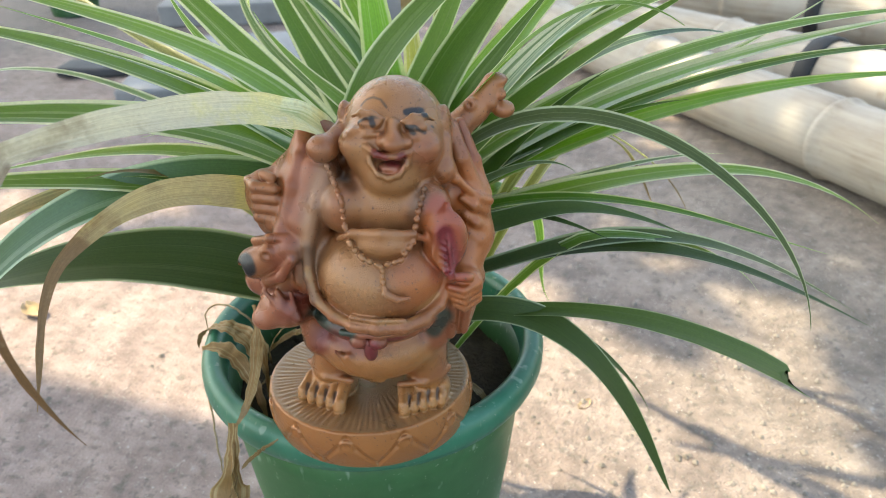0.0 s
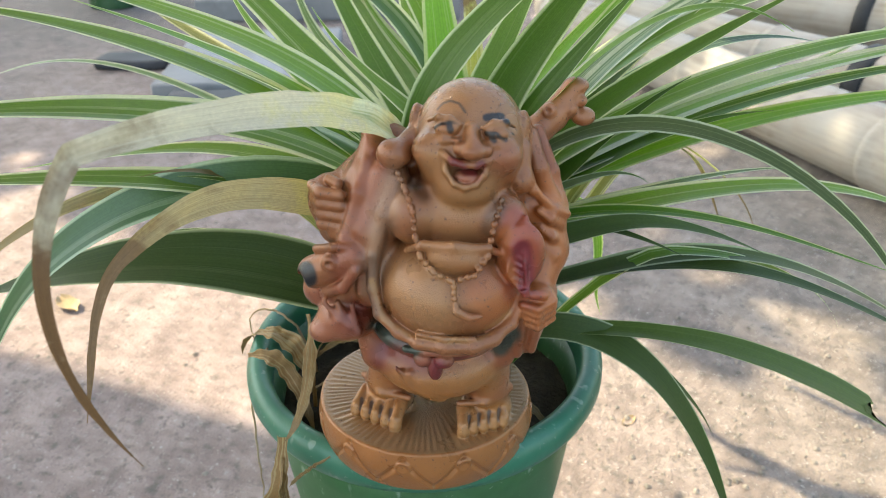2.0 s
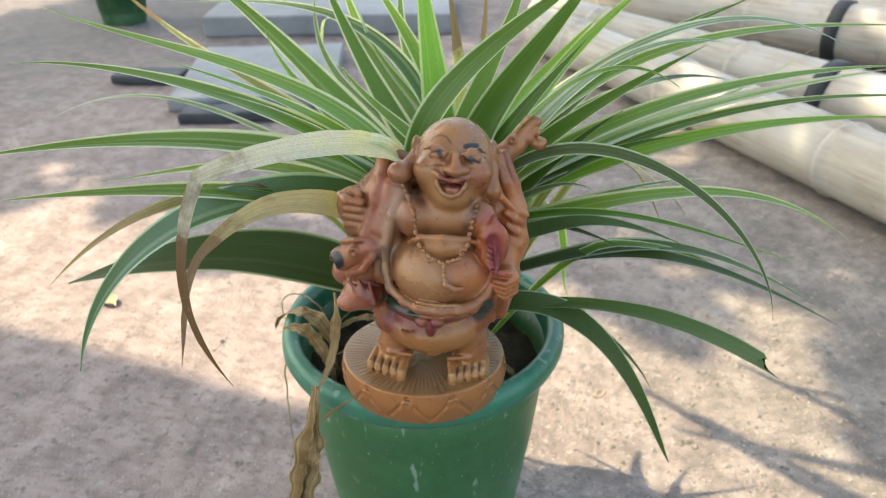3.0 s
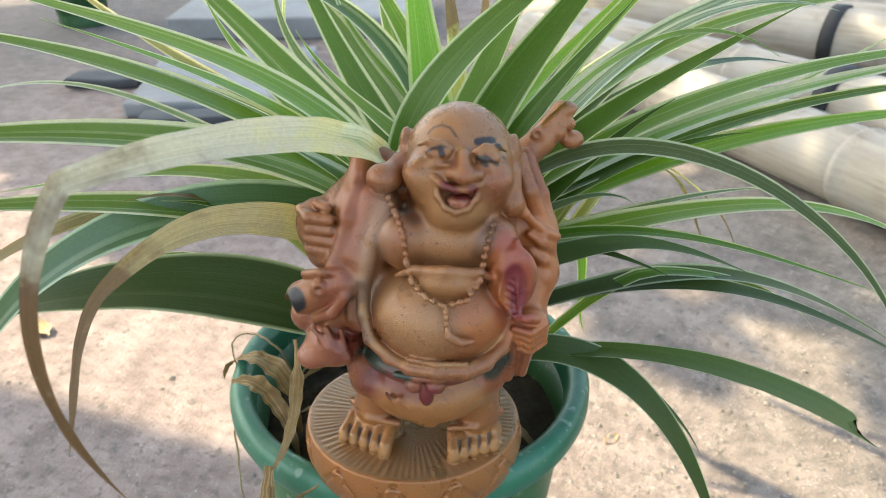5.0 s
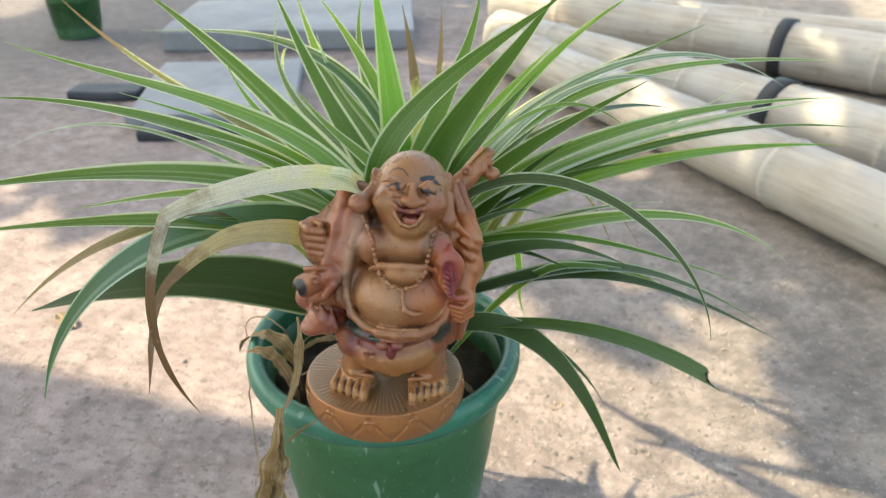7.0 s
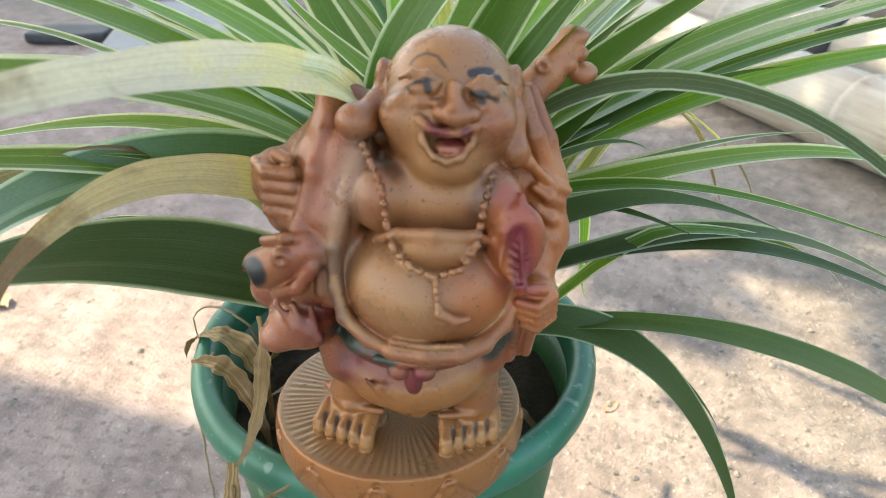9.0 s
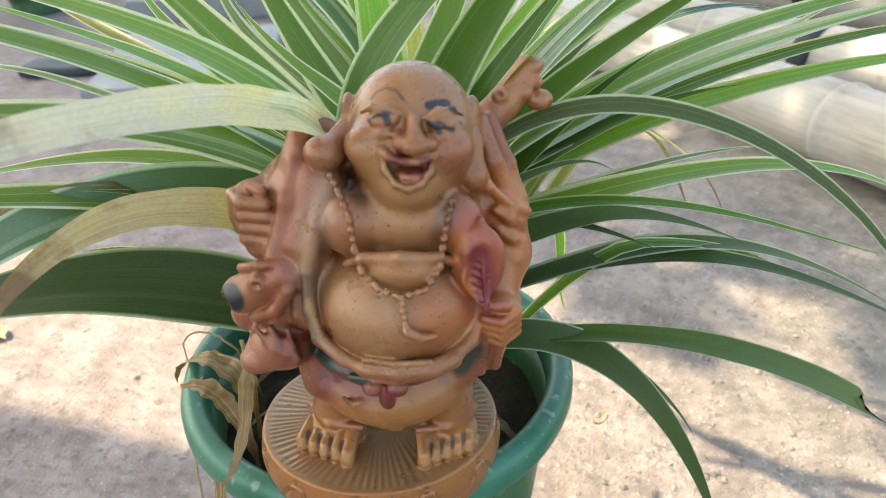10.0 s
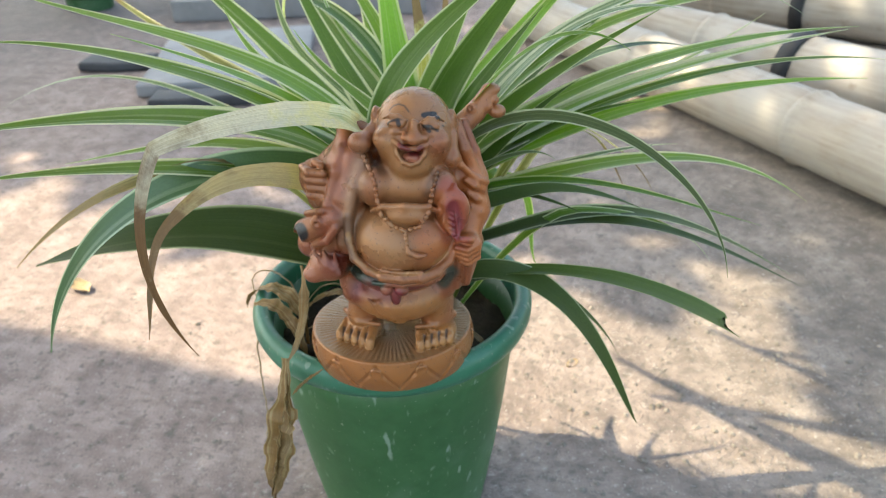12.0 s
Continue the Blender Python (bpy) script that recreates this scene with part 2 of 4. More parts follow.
def resin():
    """Painted cast resin with a pearly sheen and brown specks."""
    m, t, p = shader("painted_resin", 0.42, 0.25, 0.45)
    p.inputs["Coat Roughness"].default_value = 0.22
    paint = t.nodes.new("ShaderNodeVertexColor")
    paint.layer_name = "paint"
    at = place_of(t)
    spots, grime, cloud = noise_of(t, at, 900, 2), noise_of(t, at, 320, 3), noise_of(t, at, 60, 4)
    c = mixed(t, ramp(t, spots, (0.645, (0, 0, 0)), (0.70, (0.75, 0.75, 0.75))), paint.outputs[0], (0.07, 0.03, 0.015))
    c = mixed(t, ramp(t, grime, (0.62, (0, 0, 0)), (0.78, (0.35, 0.35, 0.35))), c, (0.16, 0.08, 0.045))
    c = mixed(t, 0.35, c, ramp(t, cloud, (0.3, (0.55, 0.5, 0.48)), (0.7, (1.0, 1.0, 1.0))), "MULTIPLY")
    t.links.new(c, p.inputs["Base Color"])
    r = ramp(t, cloud, (0.3, (0.22, 0.22, 0.22)), (0.7, (0.42, 0.42, 0.42)))
    t.links.new(r, p.inputs["Roughness"])
    bumped(t, p, mixed(t, 0.55, mixed(t, 0.5, grime, spots), noise_of(t, at, 2600, 2)), 0.55, 0.0008)
    return m


RESIN = resin()

# ---- building helpers ----
def mesh_of(name, verts, faces, material, smooth=True):
    me = bpy.data.meshes.new(name)
    me.from_pydata(verts, [], faces)
    me.materials.append(material)
    if smooth:
        me.polygons.foreach_set("use_smooth", [True] * len(me.polygons))
    me.update()
    return me


def part(name, me, parent, label=""):
    ob = new(name, me)
    ob.parent = parent
    if label:
        tagged(ob, label)
    return ob


def lathe(profile, steps=96):
    """Verts and faces of a profile of (radius, height) turned about z; closed where the ends meet the axis or each other."""
    verts, faces, n = [], [], len(profile)
    for k in range(steps):
        a = 2 * math.pi * k / steps
        verts += [(r * math.cos(a), r * math.sin(a), z) for r, z in profile]
    for k in range(steps):
        a, b = k * n, (k + 1) % steps * n
        faces += [(a + i, b + i, b + i + 1, a + i + 1) for i in range(n - 1)]
    return verts, faces


def tube(points, radii, sides=8):
    """Verts and faces of a closed tube along points."""
    verts, faces = [], []
    pts = [Vector(p) for p in points]
    for k, (p, r) in enumerate(zip(pts, radii)):
        ahead = (pts[min(k + 1, len(pts) - 1)] - pts[max(k - 1, 0)]).normalized()
        across = ahead.cross(Vector((0, 0, 1)) if abs(ahead.z) < 0.95 else Vector((0, 1, 0))).normalized()
        up = across.cross(ahead)
        for s in range(sides):
            a = 2 * math.pi * s / sides
            verts.append(p + r * (math.cos(a) * across + math.sin(a) * up))
    for k in range(len(pts) - 1):
        for s in range(sides):
            faces.append((k * sides + s, k * sides + (s + 1) % sides, (k + 1) * sides + (s + 1) % sides, (k + 1) * sides + s))
    faces += [tuple(range(sides))[::-1], tuple(range((len(pts) - 1) * sides, len(pts) * sides))]
    return verts, faces


def bezier(c, s):
    a, b, d, e = c
    return a * (1 - s) ** 3 + b * 3 * s * (1 - s) ** 2 + d * 3 * s * s * (1 - s) + e * s ** 3


# ---- ground ----
def ground_sheet():
    """One sheet to the horizon: fine near the pot with slight hollows, coarse far off."""
    edges = sorted({round(v, 4) for v in [*np.linspace(-1.2, 1.2, 97), *(s * x for s in (-1, 1) for x in (1.5, 2, 3, 5, 9, 18, 40))]})
    n = len(edges)
    verts = []
    for y in edges:
        for x in edges:
            near = max(0.0, 1 - max(abs(x), abs(y)) / 1.2)
            h = 0.006 * noise.noise((x * 3, y * 3, 0)) + 0.0025 * noise.noise((x * 17, y * 17, 4))
            verts.append((x, y, h * min(1.0, near * 3) * min(1.0, max(0.0, (math.hypot(x, y) - 0.06) / 0.08))))
    faces = [(j * n + i, j * n + i + 1, (j + 1) * n + i + 1, (j + 1) * n + i) for j in range(n - 1) for i in range(n - 1)]
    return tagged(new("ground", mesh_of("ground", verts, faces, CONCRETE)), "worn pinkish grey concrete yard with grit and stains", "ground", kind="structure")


ground_sheet()


# ---- flower pot ----
def flower_pot():
    pot = tagged(new("flower_pot"), "scuffed green plastic flower pot standing on concrete", "flower pot")
    pot.location = (-0.0045, 0.0035, 0.0)
    wall = [(0.0, 0.002), (0.0495, 0.002), (0.0515, 0.0), (0.0540, 0.0022), (0.0562, 0.007), (0.0600, 0.03), (0.0645, 0.06), (0.0697, 0.1), (0.0738, 0.14), (0.0762, 0.163),
            (0.0738, 0.163), (0.0712, 0.14), (0.067, 0.1), (0.057, 0.03), (0.0, 0.008)]
    part("wall", mesh_of("pot_wall", *lathe(wall, 128), POT), pot)
    lip = [(0.0735, 0.160), (0.0762, 0.1585), (0.0800, 0.1588), (0.0832, 0.1612), (0.0848, 0.1655), (0.0847, 0.1700), (0.0832, 0.1738), (0.0805, 0.1758), (0.0775, 0.1757),
           (0.0752, 0.1740), (0.0738, 0.170), (0.0735, 0.160)]
    part("rim", mesh_of("pot_rim", *lathe(lip, 128), RIM), pot, "smooth rounded green rim")
    verts, faces = [(0, 0, 0.146)], []
    rings, steps = 16, 72
    for k in range(1, rings + 1):
        for s in range(steps):
            a, r = 2 * math.pi * s / steps, 0.0722 * k / rings
            x, y = r * math.cos(a), r * math.sin(a)
            verts.append((x, y, 0.146 - 0.006 * (k / rings) ** 2 + 0.006 * noise.noise((x * 60, y * 60, 1)) + 0.003 * noise.noise((x * 220, y * 220, 2))))
    for s in range(steps):
        faces.append((0, 1 + s, 1 + (s + 1) % steps))
        for k in range(rings - 1):
            a, b = 1 + k * steps, 1 + (k + 1) * steps
            faces.append((a + s, b + s, b + (s + 1) % steps, a + (s + 1) % steps))
    part("soil", mesh_of("soil", verts, faces, SOIL), pot, "dark crumbly potting soil")
    return pot


flower_pot()


# ---- plant ----
CROWN = Vector((0.010, 0.016, 0.146))
plant = tagged(new("spider_plant"), "bushy spider plant with arching green leaves edged in cream, some withered", "plant")
plant.location = CROWN


def blade(width, shape, roll, c, stem=True, wrinkle=0.0, steps=30, twist=0.0):
    """Verts, faces and uv of a folded blade along a cubic, with its sheath running down to the crown."""
    c = [Vector(v) for v in c]
    line = []
    if stem:
        away = (c[0] - CROWN)
        foot = CROWN + Vector((max(-0.016, min(0.016, away.x * 0.35)), max(-0.012, min(0.02, away.y * 0.35)), -0.004))
        lead = c[0] - (c[1] - c[0]).normalized() * min(0.03, away.length * 0.35)
        for k in range(7):
            s = k / 7
            line.append(foot * (1 - s) ** 2 + lead * 2 * s * (1 - s) + c[0] * s * s)
    line += [bezier(c[:4], k / steps) for k in range(steps + 1)]
    if len(c) == 7:
        line += [bezier(c[3:], k / steps) for k in range(1, steps + 1)]
    reach = [0.0]
    for a, b in zip(line, line[1:]):
        reach.append(reach[-1] + (b - a).length)
    heading = c[-1] - c[0] if len(c) == 4 else c[3] - c[0]
    heading.z = 0
    if heading.length < 0.03:
        heading = Vector((heading.x, heading.y + 0.04, 0))
    heading.normalize()
    fixed = Vector((-heading.y, heading.x, 0))
    verts, faces, uvs = [], [], []
    cross = (-1, -0.55, 0, 0.55, 1)
    for k, p in enumerate(line):
        v = reach[k] / reach[-1]
        ahead = (line[min(k + 1, len(line) - 1)] - line[max(k - 1, 0)]).normalized()
        side = (fixed - ahead * fixed.dot(ahead)).normalized()
        up = ahead.cross(side)
        turn = radians(roll + twist * v ** 1.5) + wrinkle * 1.6 * noise.noise((v * 4, width, 3))
        side, up = side * math.cos(turn) + up * math.sin(turn), up * math.cos(turn) - side * math.sin(turn)
        if shape == "torn":
            w = min(1.0, 0.30 + 0.2 * v + 1.1 * max(0.0, v - 0.35))
        else:
            w = min(1.0, 0.30 + 1.4 * v) * (1.0 if v < 0.42 else max(0.03, 1 - ((v - 0.42) / 0.58) ** 1.25))
        if shape in ("dryA", "dryB"):
            w = min(1.0, 0.35 + 1.6 * v) * (1.0 if v < 0.5 else max(0.17, 1 - 2.05 * (v - 0.5))) * (1 + 0.3 * noise.noise((v * 11, width * 50, 5))) * (1.0 if v < 0.93 else max(0.1, (1 - v) / 0.07))
        if shape == "husk":
            w *= 0.85 + 0.7 * noise.noise((v * 9, width * 90, 8))
        w *= 0.5 * width * (1 + 0.06 * noise.noise((v * 9, width * 3, roll)))
        fold = 0.34 * (1 - 0.55 * v)
        for u in cross:
            cut = 0.0
            if shape == "torn" and k == len(line) - 1:
                cut = 0.006 * noise.noise((u * 3.1, 2.0, 9.0)) + (0.011 if -0.6 < u < 0.1 else 0.006 if u >= 0.1 else 0)
            crimp = wrinkle * (0.35 * noise.noise((v * 14, u * 1.5, width * 7)) + 0.45 * noise.noise((v * 30, u * 2.5, width * 70)))
            verts.append(p + side * (u * w) + up * (w * (fold * abs(u) + crimp)) - ahead * cut)
            uvs.append((0.5 + 0.5 * u, v))
    for k in range(len(line) - 1):
        for i in range(4):
            faces.append((k * 5 + i, k * 5 + i + 1, k * 5 + i + 6, k * 5 + i + 5))
    return verts, faces, uvs


LABELS = {"dryA": "faded bent leaf withered brown at the end", "dryB": "yellowing withered leaf with a curled dry end", "y": "yellowed narrow leaf", "tip": "narrow leaf dried brown at its tip",
          "torn": "dark green leaf with a torn end", "husk": "brown crumpled dead leaf hanging over the rim"}


def leaf(mm, kind, roll, *c, stem=True, wrinkle=None, twist=0.0):
    rough = {"dryA": 0.75, "dryB": 0.75, "husk": 1.0}.get(kind, 0.05) if wrinkle is None else wrinkle
    verts, faces, uvs = blade(mm / 1000, kind, roll, c, stem, rough, 60 if kind in ("husk", "dryA", "dryB") else 30, twist)
    me = mesh_of("leaf", [v - CROWN for v in verts], faces, LEAF[kind])
    layer = me.uv_layers.new(name="UVMap")
    for loop in me.loops:
        layer.data[loop.index].uv = uvs[loop.vertex_index]
    ob = part("leaf", me, plant, LABELS.get(kind, ""))
    return ob


leaf(19, "g", -14, (-0.008, 0.000, 0.260), (-0.037, -0.006, 0.327), (-0.128, -0.013, 0.332), (-0.188, -0.020, 0.356))
leaf(16, "g", -14, (-0.011, 0.000, 0.257), (-0.032, -0.011, 0.301), (-0.077, -0.029, 0.322), (-0.116, -0.048, 0.341))
leaf(21, "g", -14, (-0.009, -0.010, 0.255), (-0.034, -0.020, 0.304), (-0.127, -0.044, 0.341), (-0.180, -0.060, 0.339))
leaf(16, "g", -14, (-0.006, -0.010, 0.258), (-0.021, -0.033, 0.295), (-0.046, -0.062, 0.323), (-0.062, -0.100, 0.343))
leaf(6, "p", -14, (-0.016, 0.020, 0.240), (-0.114, 0.033, 0.280), (-0.171, 0.042, 0.323), (-0.274, 0.050, 0.261))
leaf(28, "g", -14, (-0.004, -0.020, 0.253), (-0.037, -0.037, 0.312), (-0.131, -0.071, 0.311), (-0.185, -0.100, 0.308))
leaf(21, "g", -14, (-0.008, -0.020, 0.246), (-0.062, -0.036, 0.278), (-0.137, -0.060, 0.280), (-0.198, -0.080, 0.277))
leaf(33, "d", -38, (-0.008, -0.010, 0.197), (-0.082, -0.026, 0.243), (-0.126, -0.043, 0.237), (-0.205, -0.037, 0.204))
leaf(16, "g", -14, (-0.016, 0.010, 0.192), (-0.057, 0.010, 0.193), (-0.090, 0.010, 0.230), (-0.133, 0.010, 0.219))
leaf(22, "t", -14, (-0.004, -0.020, 0.253), (-0.070, -0.041, 0.299), (-0.160, -0.067, 0.260), (-0.178, -0.079, 0.176), twist=-70)
leaf(12, "tip", -14, (-0.012, 0.000, 0.243), (-0.095, -0.020, 0.281), (-0.154, -0.039, 0.264), (-0.199, -0.058, 0.216), twist=-60)
leaf(15, "g", -14, (-0.013, 0.020, 0.225), (-0.073, 0.012, 0.280), (-0.123, 0.007, 0.265), (-0.195, 0.000, 0.252))
leaf(18, "g", -14, (-0.009, 0.000, 0.225), (-0.037, -0.015, 0.240), (-0.055, -0.030, 0.272), (-0.085, -0.050, 0.278))
leaf(13, "g", -14, (-0.012, 0.030, 0.220), (-0.036, 0.026, 0.264), (-0.070, 0.024, 0.278), (-0.116, 0.020, 0.266))
leaf(15, "g", -14, (-0.015, 0.030, 0.212), (-0.036, 0.037, 0.230), (-0.061, 0.035, 0.251), (-0.090, 0.040, 0.252))
leaf(21, "g", -24, (0.000, 0.010, 0.249), (-0.048, 0.027, 0.293), (-0.097, 0.043, 0.340), (-0.156, 0.060, 0.371))
leaf(18, "g", -24, (0.002, 0.000, 0.254), (-0.026, 0.007, 0.283), (-0.073, 0.012, 0.299), (-0.090, 0.020, 0.338))
leaf(10, "y", -16, (-0.006, 0.040, 0.242), (-0.097, 0.088, 0.276), (-0.192, 0.120, 0.293), (-0.276, 0.160, 0.351))
leaf(16, "g", -8, (0.007, 0.050, 0.245), (-0.024, 0.083, 0.348), (-0.096, 0.096, 0.340), (-0.190, 0.120, 0.332))
leaf(18, "g", -32, (0.007, 0.030, 0.239), (-0.029, 0.053, 0.278), (-0.062, 0.077, 0.322), (-0.088, 0.100, 0.368))
leaf(18, "g", -32, (0.003, 0.050, 0.229), (-0.032, 0.082, 0.267), (-0.064, 0.110, 0.312), (-0.086, 0.140, 0.359))
leaf(13, "p", -24, (0.002, 0.060, 0.232), (-0.028, 0.075, 0.275), (-0.099, 0.084, 0.285), (-0.086, 0.100, 0.351))
leaf(27, "b", 0, (0.006, 0.030, 0.232), (0.002, 0.043, 0.284), (-0.009, 0.055, 0.333), (-0.017, 0.070, 0.384))
leaf(16, "y", 0, (0.009, 0.060, 0.225), (0.012, 0.072, 0.270), (0.006, 0.086, 0.315), (-0.005, 0.100, 0.357))
leaf(11, "y", 0, (0.011, 0.070, 0.220), (0.013, 0.086, 0.265), (0.021, 0.103, 0.311), (0.017, 0.120, 0.356))
leaf(28, "n", 24, (0.004, -0.010, 0.249), (-0.028, -0.005, 0.306), (0.056, 0.003, 0.354), (0.093, 0.010, 0.383))
leaf(24, "n", 0, (0.015, 0.020, 0.237), (0.001, 0.031, 0.288), (0.046, 0.046, 0.328), (0.046, 0.060, 0.377))
leaf(28, "n", 32, (0.018, 0.000, 0.248), (0.018, 0.009, 0.301), (0.062, 0.018, 0.337), (0.088, 0.030, 0.379))
leaf(25, "n", 32, (0.028, 0.000, 0.249), (0.030, 0.000, 0.287), (0.058, 0.000, 0.316), (0.079, 0.000, 0.344))
leaf(17, "b", 20, (0.028, 0.030, 0.241), (0.048, 0.038, 0.297), (0.081, 0.049, 0.345), (0.132, 0.060, 0.375))
leaf(19, "n", 8, (0.025, 0.050, 0.239), (0.061, 0.076, 0.310), (0.118, 0.095, 0.319), (0.184, 0.120, 0.347))
leaf(17, "g", -32, (0.025, 0.020, 0.246), (0.004, 0.050, 0.290), (-0.021, 0.074, 0.328), (-0.059, 0.100, 0.362))
leaf(13, "p", -24, (0.005, 0.040, 0.242), (-0.007, 0.072, 0.260), (-0.097, 0.099, 0.394), (-0.091, 0.120, 0.289))
leaf(17, "g", 0, (0.003, 0.050, 0.237), (-0.006, 0.078, 0.278), (-0.045, 0.103, 0.312), (-0.037, 0.130, 0.358))
leaf(16, "p", 14, (0.025, 0.020, 0.246), (0.053, 0.022, 0.313), (0.136, 0.027, 0.380), (0.208, 0.030, 0.334))
leaf(16, "g", 14, (0.028, 0.030, 0.245), (0.078, 0.039, 0.335), (0.153, 0.049, 0.344), (0.244, 0.060, 0.341))
leaf(18, "p", 14, (0.025, 0.000, 0.252), (0.054, 0.000, 0.291), (0.088, 0.000, 0.359), (0.148, 0.000, 0.342))
leaf(19, "n", 12, (0.024, -0.020, 0.259), (0.034, -0.027, 0.285), (0.075, -0.040, 0.365), (0.116, -0.053, 0.338))
leaf(23, "n", 20, (0.029, -0.010, 0.254), (0.054, -0.010, 0.295), (0.092, -0.010, 0.320), (0.132, -0.010, 0.345))
leaf(17, "g", 14, (0.031, 0.000, 0.256), (0.092, 0.014, 0.307), (0.161, 0.026, 0.325), (0.239, 0.040, 0.326))
leaf(17, "w", 14, (0.030, 0.010, 0.247), (0.091, 0.022, 0.295), (0.164, 0.037, 0.311), (0.238, 0.050, 0.322))
leaf(12, "g", 14, (0.030, 0.010, 0.245), (0.099, 0.023, 0.289), (0.183, 0.037, 0.318), (0.265, 0.050, 0.306))
leaf(17, "b", 14, (0.033, 0.010, 0.244), (0.101, 0.023, 0.283), (0.176, 0.037, 0.300), (0.254, 0.050, 0.296))
leaf(10, "w", 14, (0.034, 0.030, 0.241), (0.083, 0.034, 0.278), (0.145, 0.041, 0.294), (0.194, 0.046, 0.331))
leaf(10, "a", 14, (0.032, -0.030, 0.271), (0.075, -0.025, 0.333), (0.161, -0.063, 0.294), (0.164, -0.083, 0.248), twist=45)
leaf(11, "a", 14, (0.030, -0.020, 0.256), (0.047, -0.012, 0.260), (0.076, -0.007, 0.284), (0.092, 0.000, 0.262))
leaf(16, "g", 14, (0.027, 0.010, 0.232), (0.102, 0.025, 0.247), (0.171, 0.038, 0.276), (0.239, 0.050, 0.221))
leaf(10, "p", 14, (0.025, 0.020, 0.230), (0.071, 0.028, 0.238), (0.113, 0.040, 0.258), (0.160, 0.048, 0.256))
leaf(19, "d", 14, (0.027, -0.020, 0.245), (0.068, -0.016, 0.239), (0.073, -0.008, 0.268), (0.137, -0.003, 0.239))
leaf(8, "b", 14, (0.038, 0.000, 0.242), (0.099, 0.010, 0.262), (0.155, 0.021, 0.233), (0.211, 0.030, 0.214))
leaf(12, "a", 14, (0.029, -0.010, 0.213), (0.093, -0.009, 0.232), (0.121, 0.011, 0.259), (0.242, 0.054, 0.167))
leaf(11, "d", 14, (0.029, -0.010, 0.209), (0.111, 0.003, 0.249), (0.161, 0.009, 0.223), (0.237, 0.020, 0.180))
leaf(7, "g", 14, (0.102, 0.000, 0.235), (0.136, 0.013, 0.231), (0.173, 0.024, 0.215), (0.189, 0.032, 0.182))
leaf(16, "torn", 4, (0.032, -0.030, 0.205), (0.088, -0.027, 0.219), (0.132, -0.037, 0.221), (0.189, -0.030, 0.183))
leaf(15, "d", 14, (0.028, -0.030, 0.203), (0.099, -0.031, 0.246), (0.130, -0.048, 0.146), (0.148, -0.017, 0.098), twist=45)
leaf(9, "d", 14, (0.039, -0.010, 0.190), (0.076, -0.010, 0.212), (0.119, -0.010, 0.176), (0.133, -0.010, 0.144))
leaf(10, "b", 0, (0.061, 0.050, 0.233), (0.085, 0.067, 0.209), (0.071, 0.076, 0.169), (0.084, 0.090, 0.139))
leaf(10, "y", 0, (0.084, 0.040, 0.266), (0.120, 0.057, 0.269), (0.126, 0.069, 0.228), (0.141, 0.080, 0.204))
leaf(9, "y", 0, (0.101, 0.050, 0.266), (0.124, 0.066, 0.250), (0.147, 0.078, 0.229), (0.158, 0.090, 0.201))
leaf(17, "g", 14, (0.032, 0.020, 0.242), (0.066, 0.030, 0.280), (0.115, 0.039, 0.292), (0.162, 0.050, 0.303))
leaf(16, "t", 14, (0.031, 0.030, 0.245), (0.062, 0.046, 0.286), (0.113, 0.066, 0.320), (0.167, 0.080, 0.303))
leaf(19, "n", 8, (0.033, 0.010, 0.240), (0.062, 0.013, 0.263), (0.096, 0.016, 0.288), (0.135, 0.020, 0.291))
leaf(19, "n", 16, (0.034, 0.000, 0.245), (0.057, 0.003, 0.264), (0.074, 0.005, 0.291), (0.100, 0.010, 0.306))
leaf(16, "g", 20, (0.031, 0.030, 0.241), (0.063, 0.039, 0.289), (0.100, 0.049, 0.335), (0.158, 0.060, 0.351))
leaf(11, "d", 14, (0.038, 0.000, 0.227), (0.051, -0.005, 0.256), (0.082, -0.012, 0.250), (0.104, -0.020, 0.244))
leaf(17, "g", -14, (0.022, 0.020, 0.238), (0.005, 0.030, 0.276), (-0.040, 0.040, 0.285), (-0.063, 0.050, 0.319))
leaf(16, "b", 14, (0.021, 0.030, 0.232), (0.019, 0.040, 0.282), (0.061, 0.049, 0.315), (0.091, 0.060, 0.348))
leaf(19, "n", 14, (0.029, 0.020, 0.234), (0.050, 0.022, 0.260), (0.082, 0.027, 0.289), (0.118, 0.030, 0.281))
leaf(15, "w", -14, (0.016, 0.040, 0.231), (0.015, 0.056, 0.283), (-0.046, 0.073, 0.294), (-0.058, 0.090, 0.340))
leaf(15, "g", -14, (0.010, 0.010, 0.235), (-0.018, 0.017, 0.268), (-0.062, 0.024, 0.284), (-0.104, 0.030, 0.269))
leaf(13, "y", -14, (-0.049, -0.020, 0.249), (-0.064, -0.030, 0.270), (-0.079, -0.045, 0.283), (-0.097, -0.055, 0.279))
leaf(12.5, "dryA", -35, (0.000, -0.040, 0.279), (0.011, -0.061, 0.325), (-0.045, -0.115, 0.326), (-0.050, -0.147, 0.328), (-0.045, -0.174, 0.321), (-0.061, -0.165, 0.285), (-0.044, -0.159, 0.249), twist=-40)
leaf(15, "dryB", -35, (-0.005, -0.030, 0.252), (-0.033, -0.063, 0.281), (-0.056, -0.070, 0.294), (-0.077, -0.099, 0.274), (-0.089, -0.106, 0.264), (-0.083, -0.119, 0.249), (-0.082, -0.131, 0.232), twist=-40)
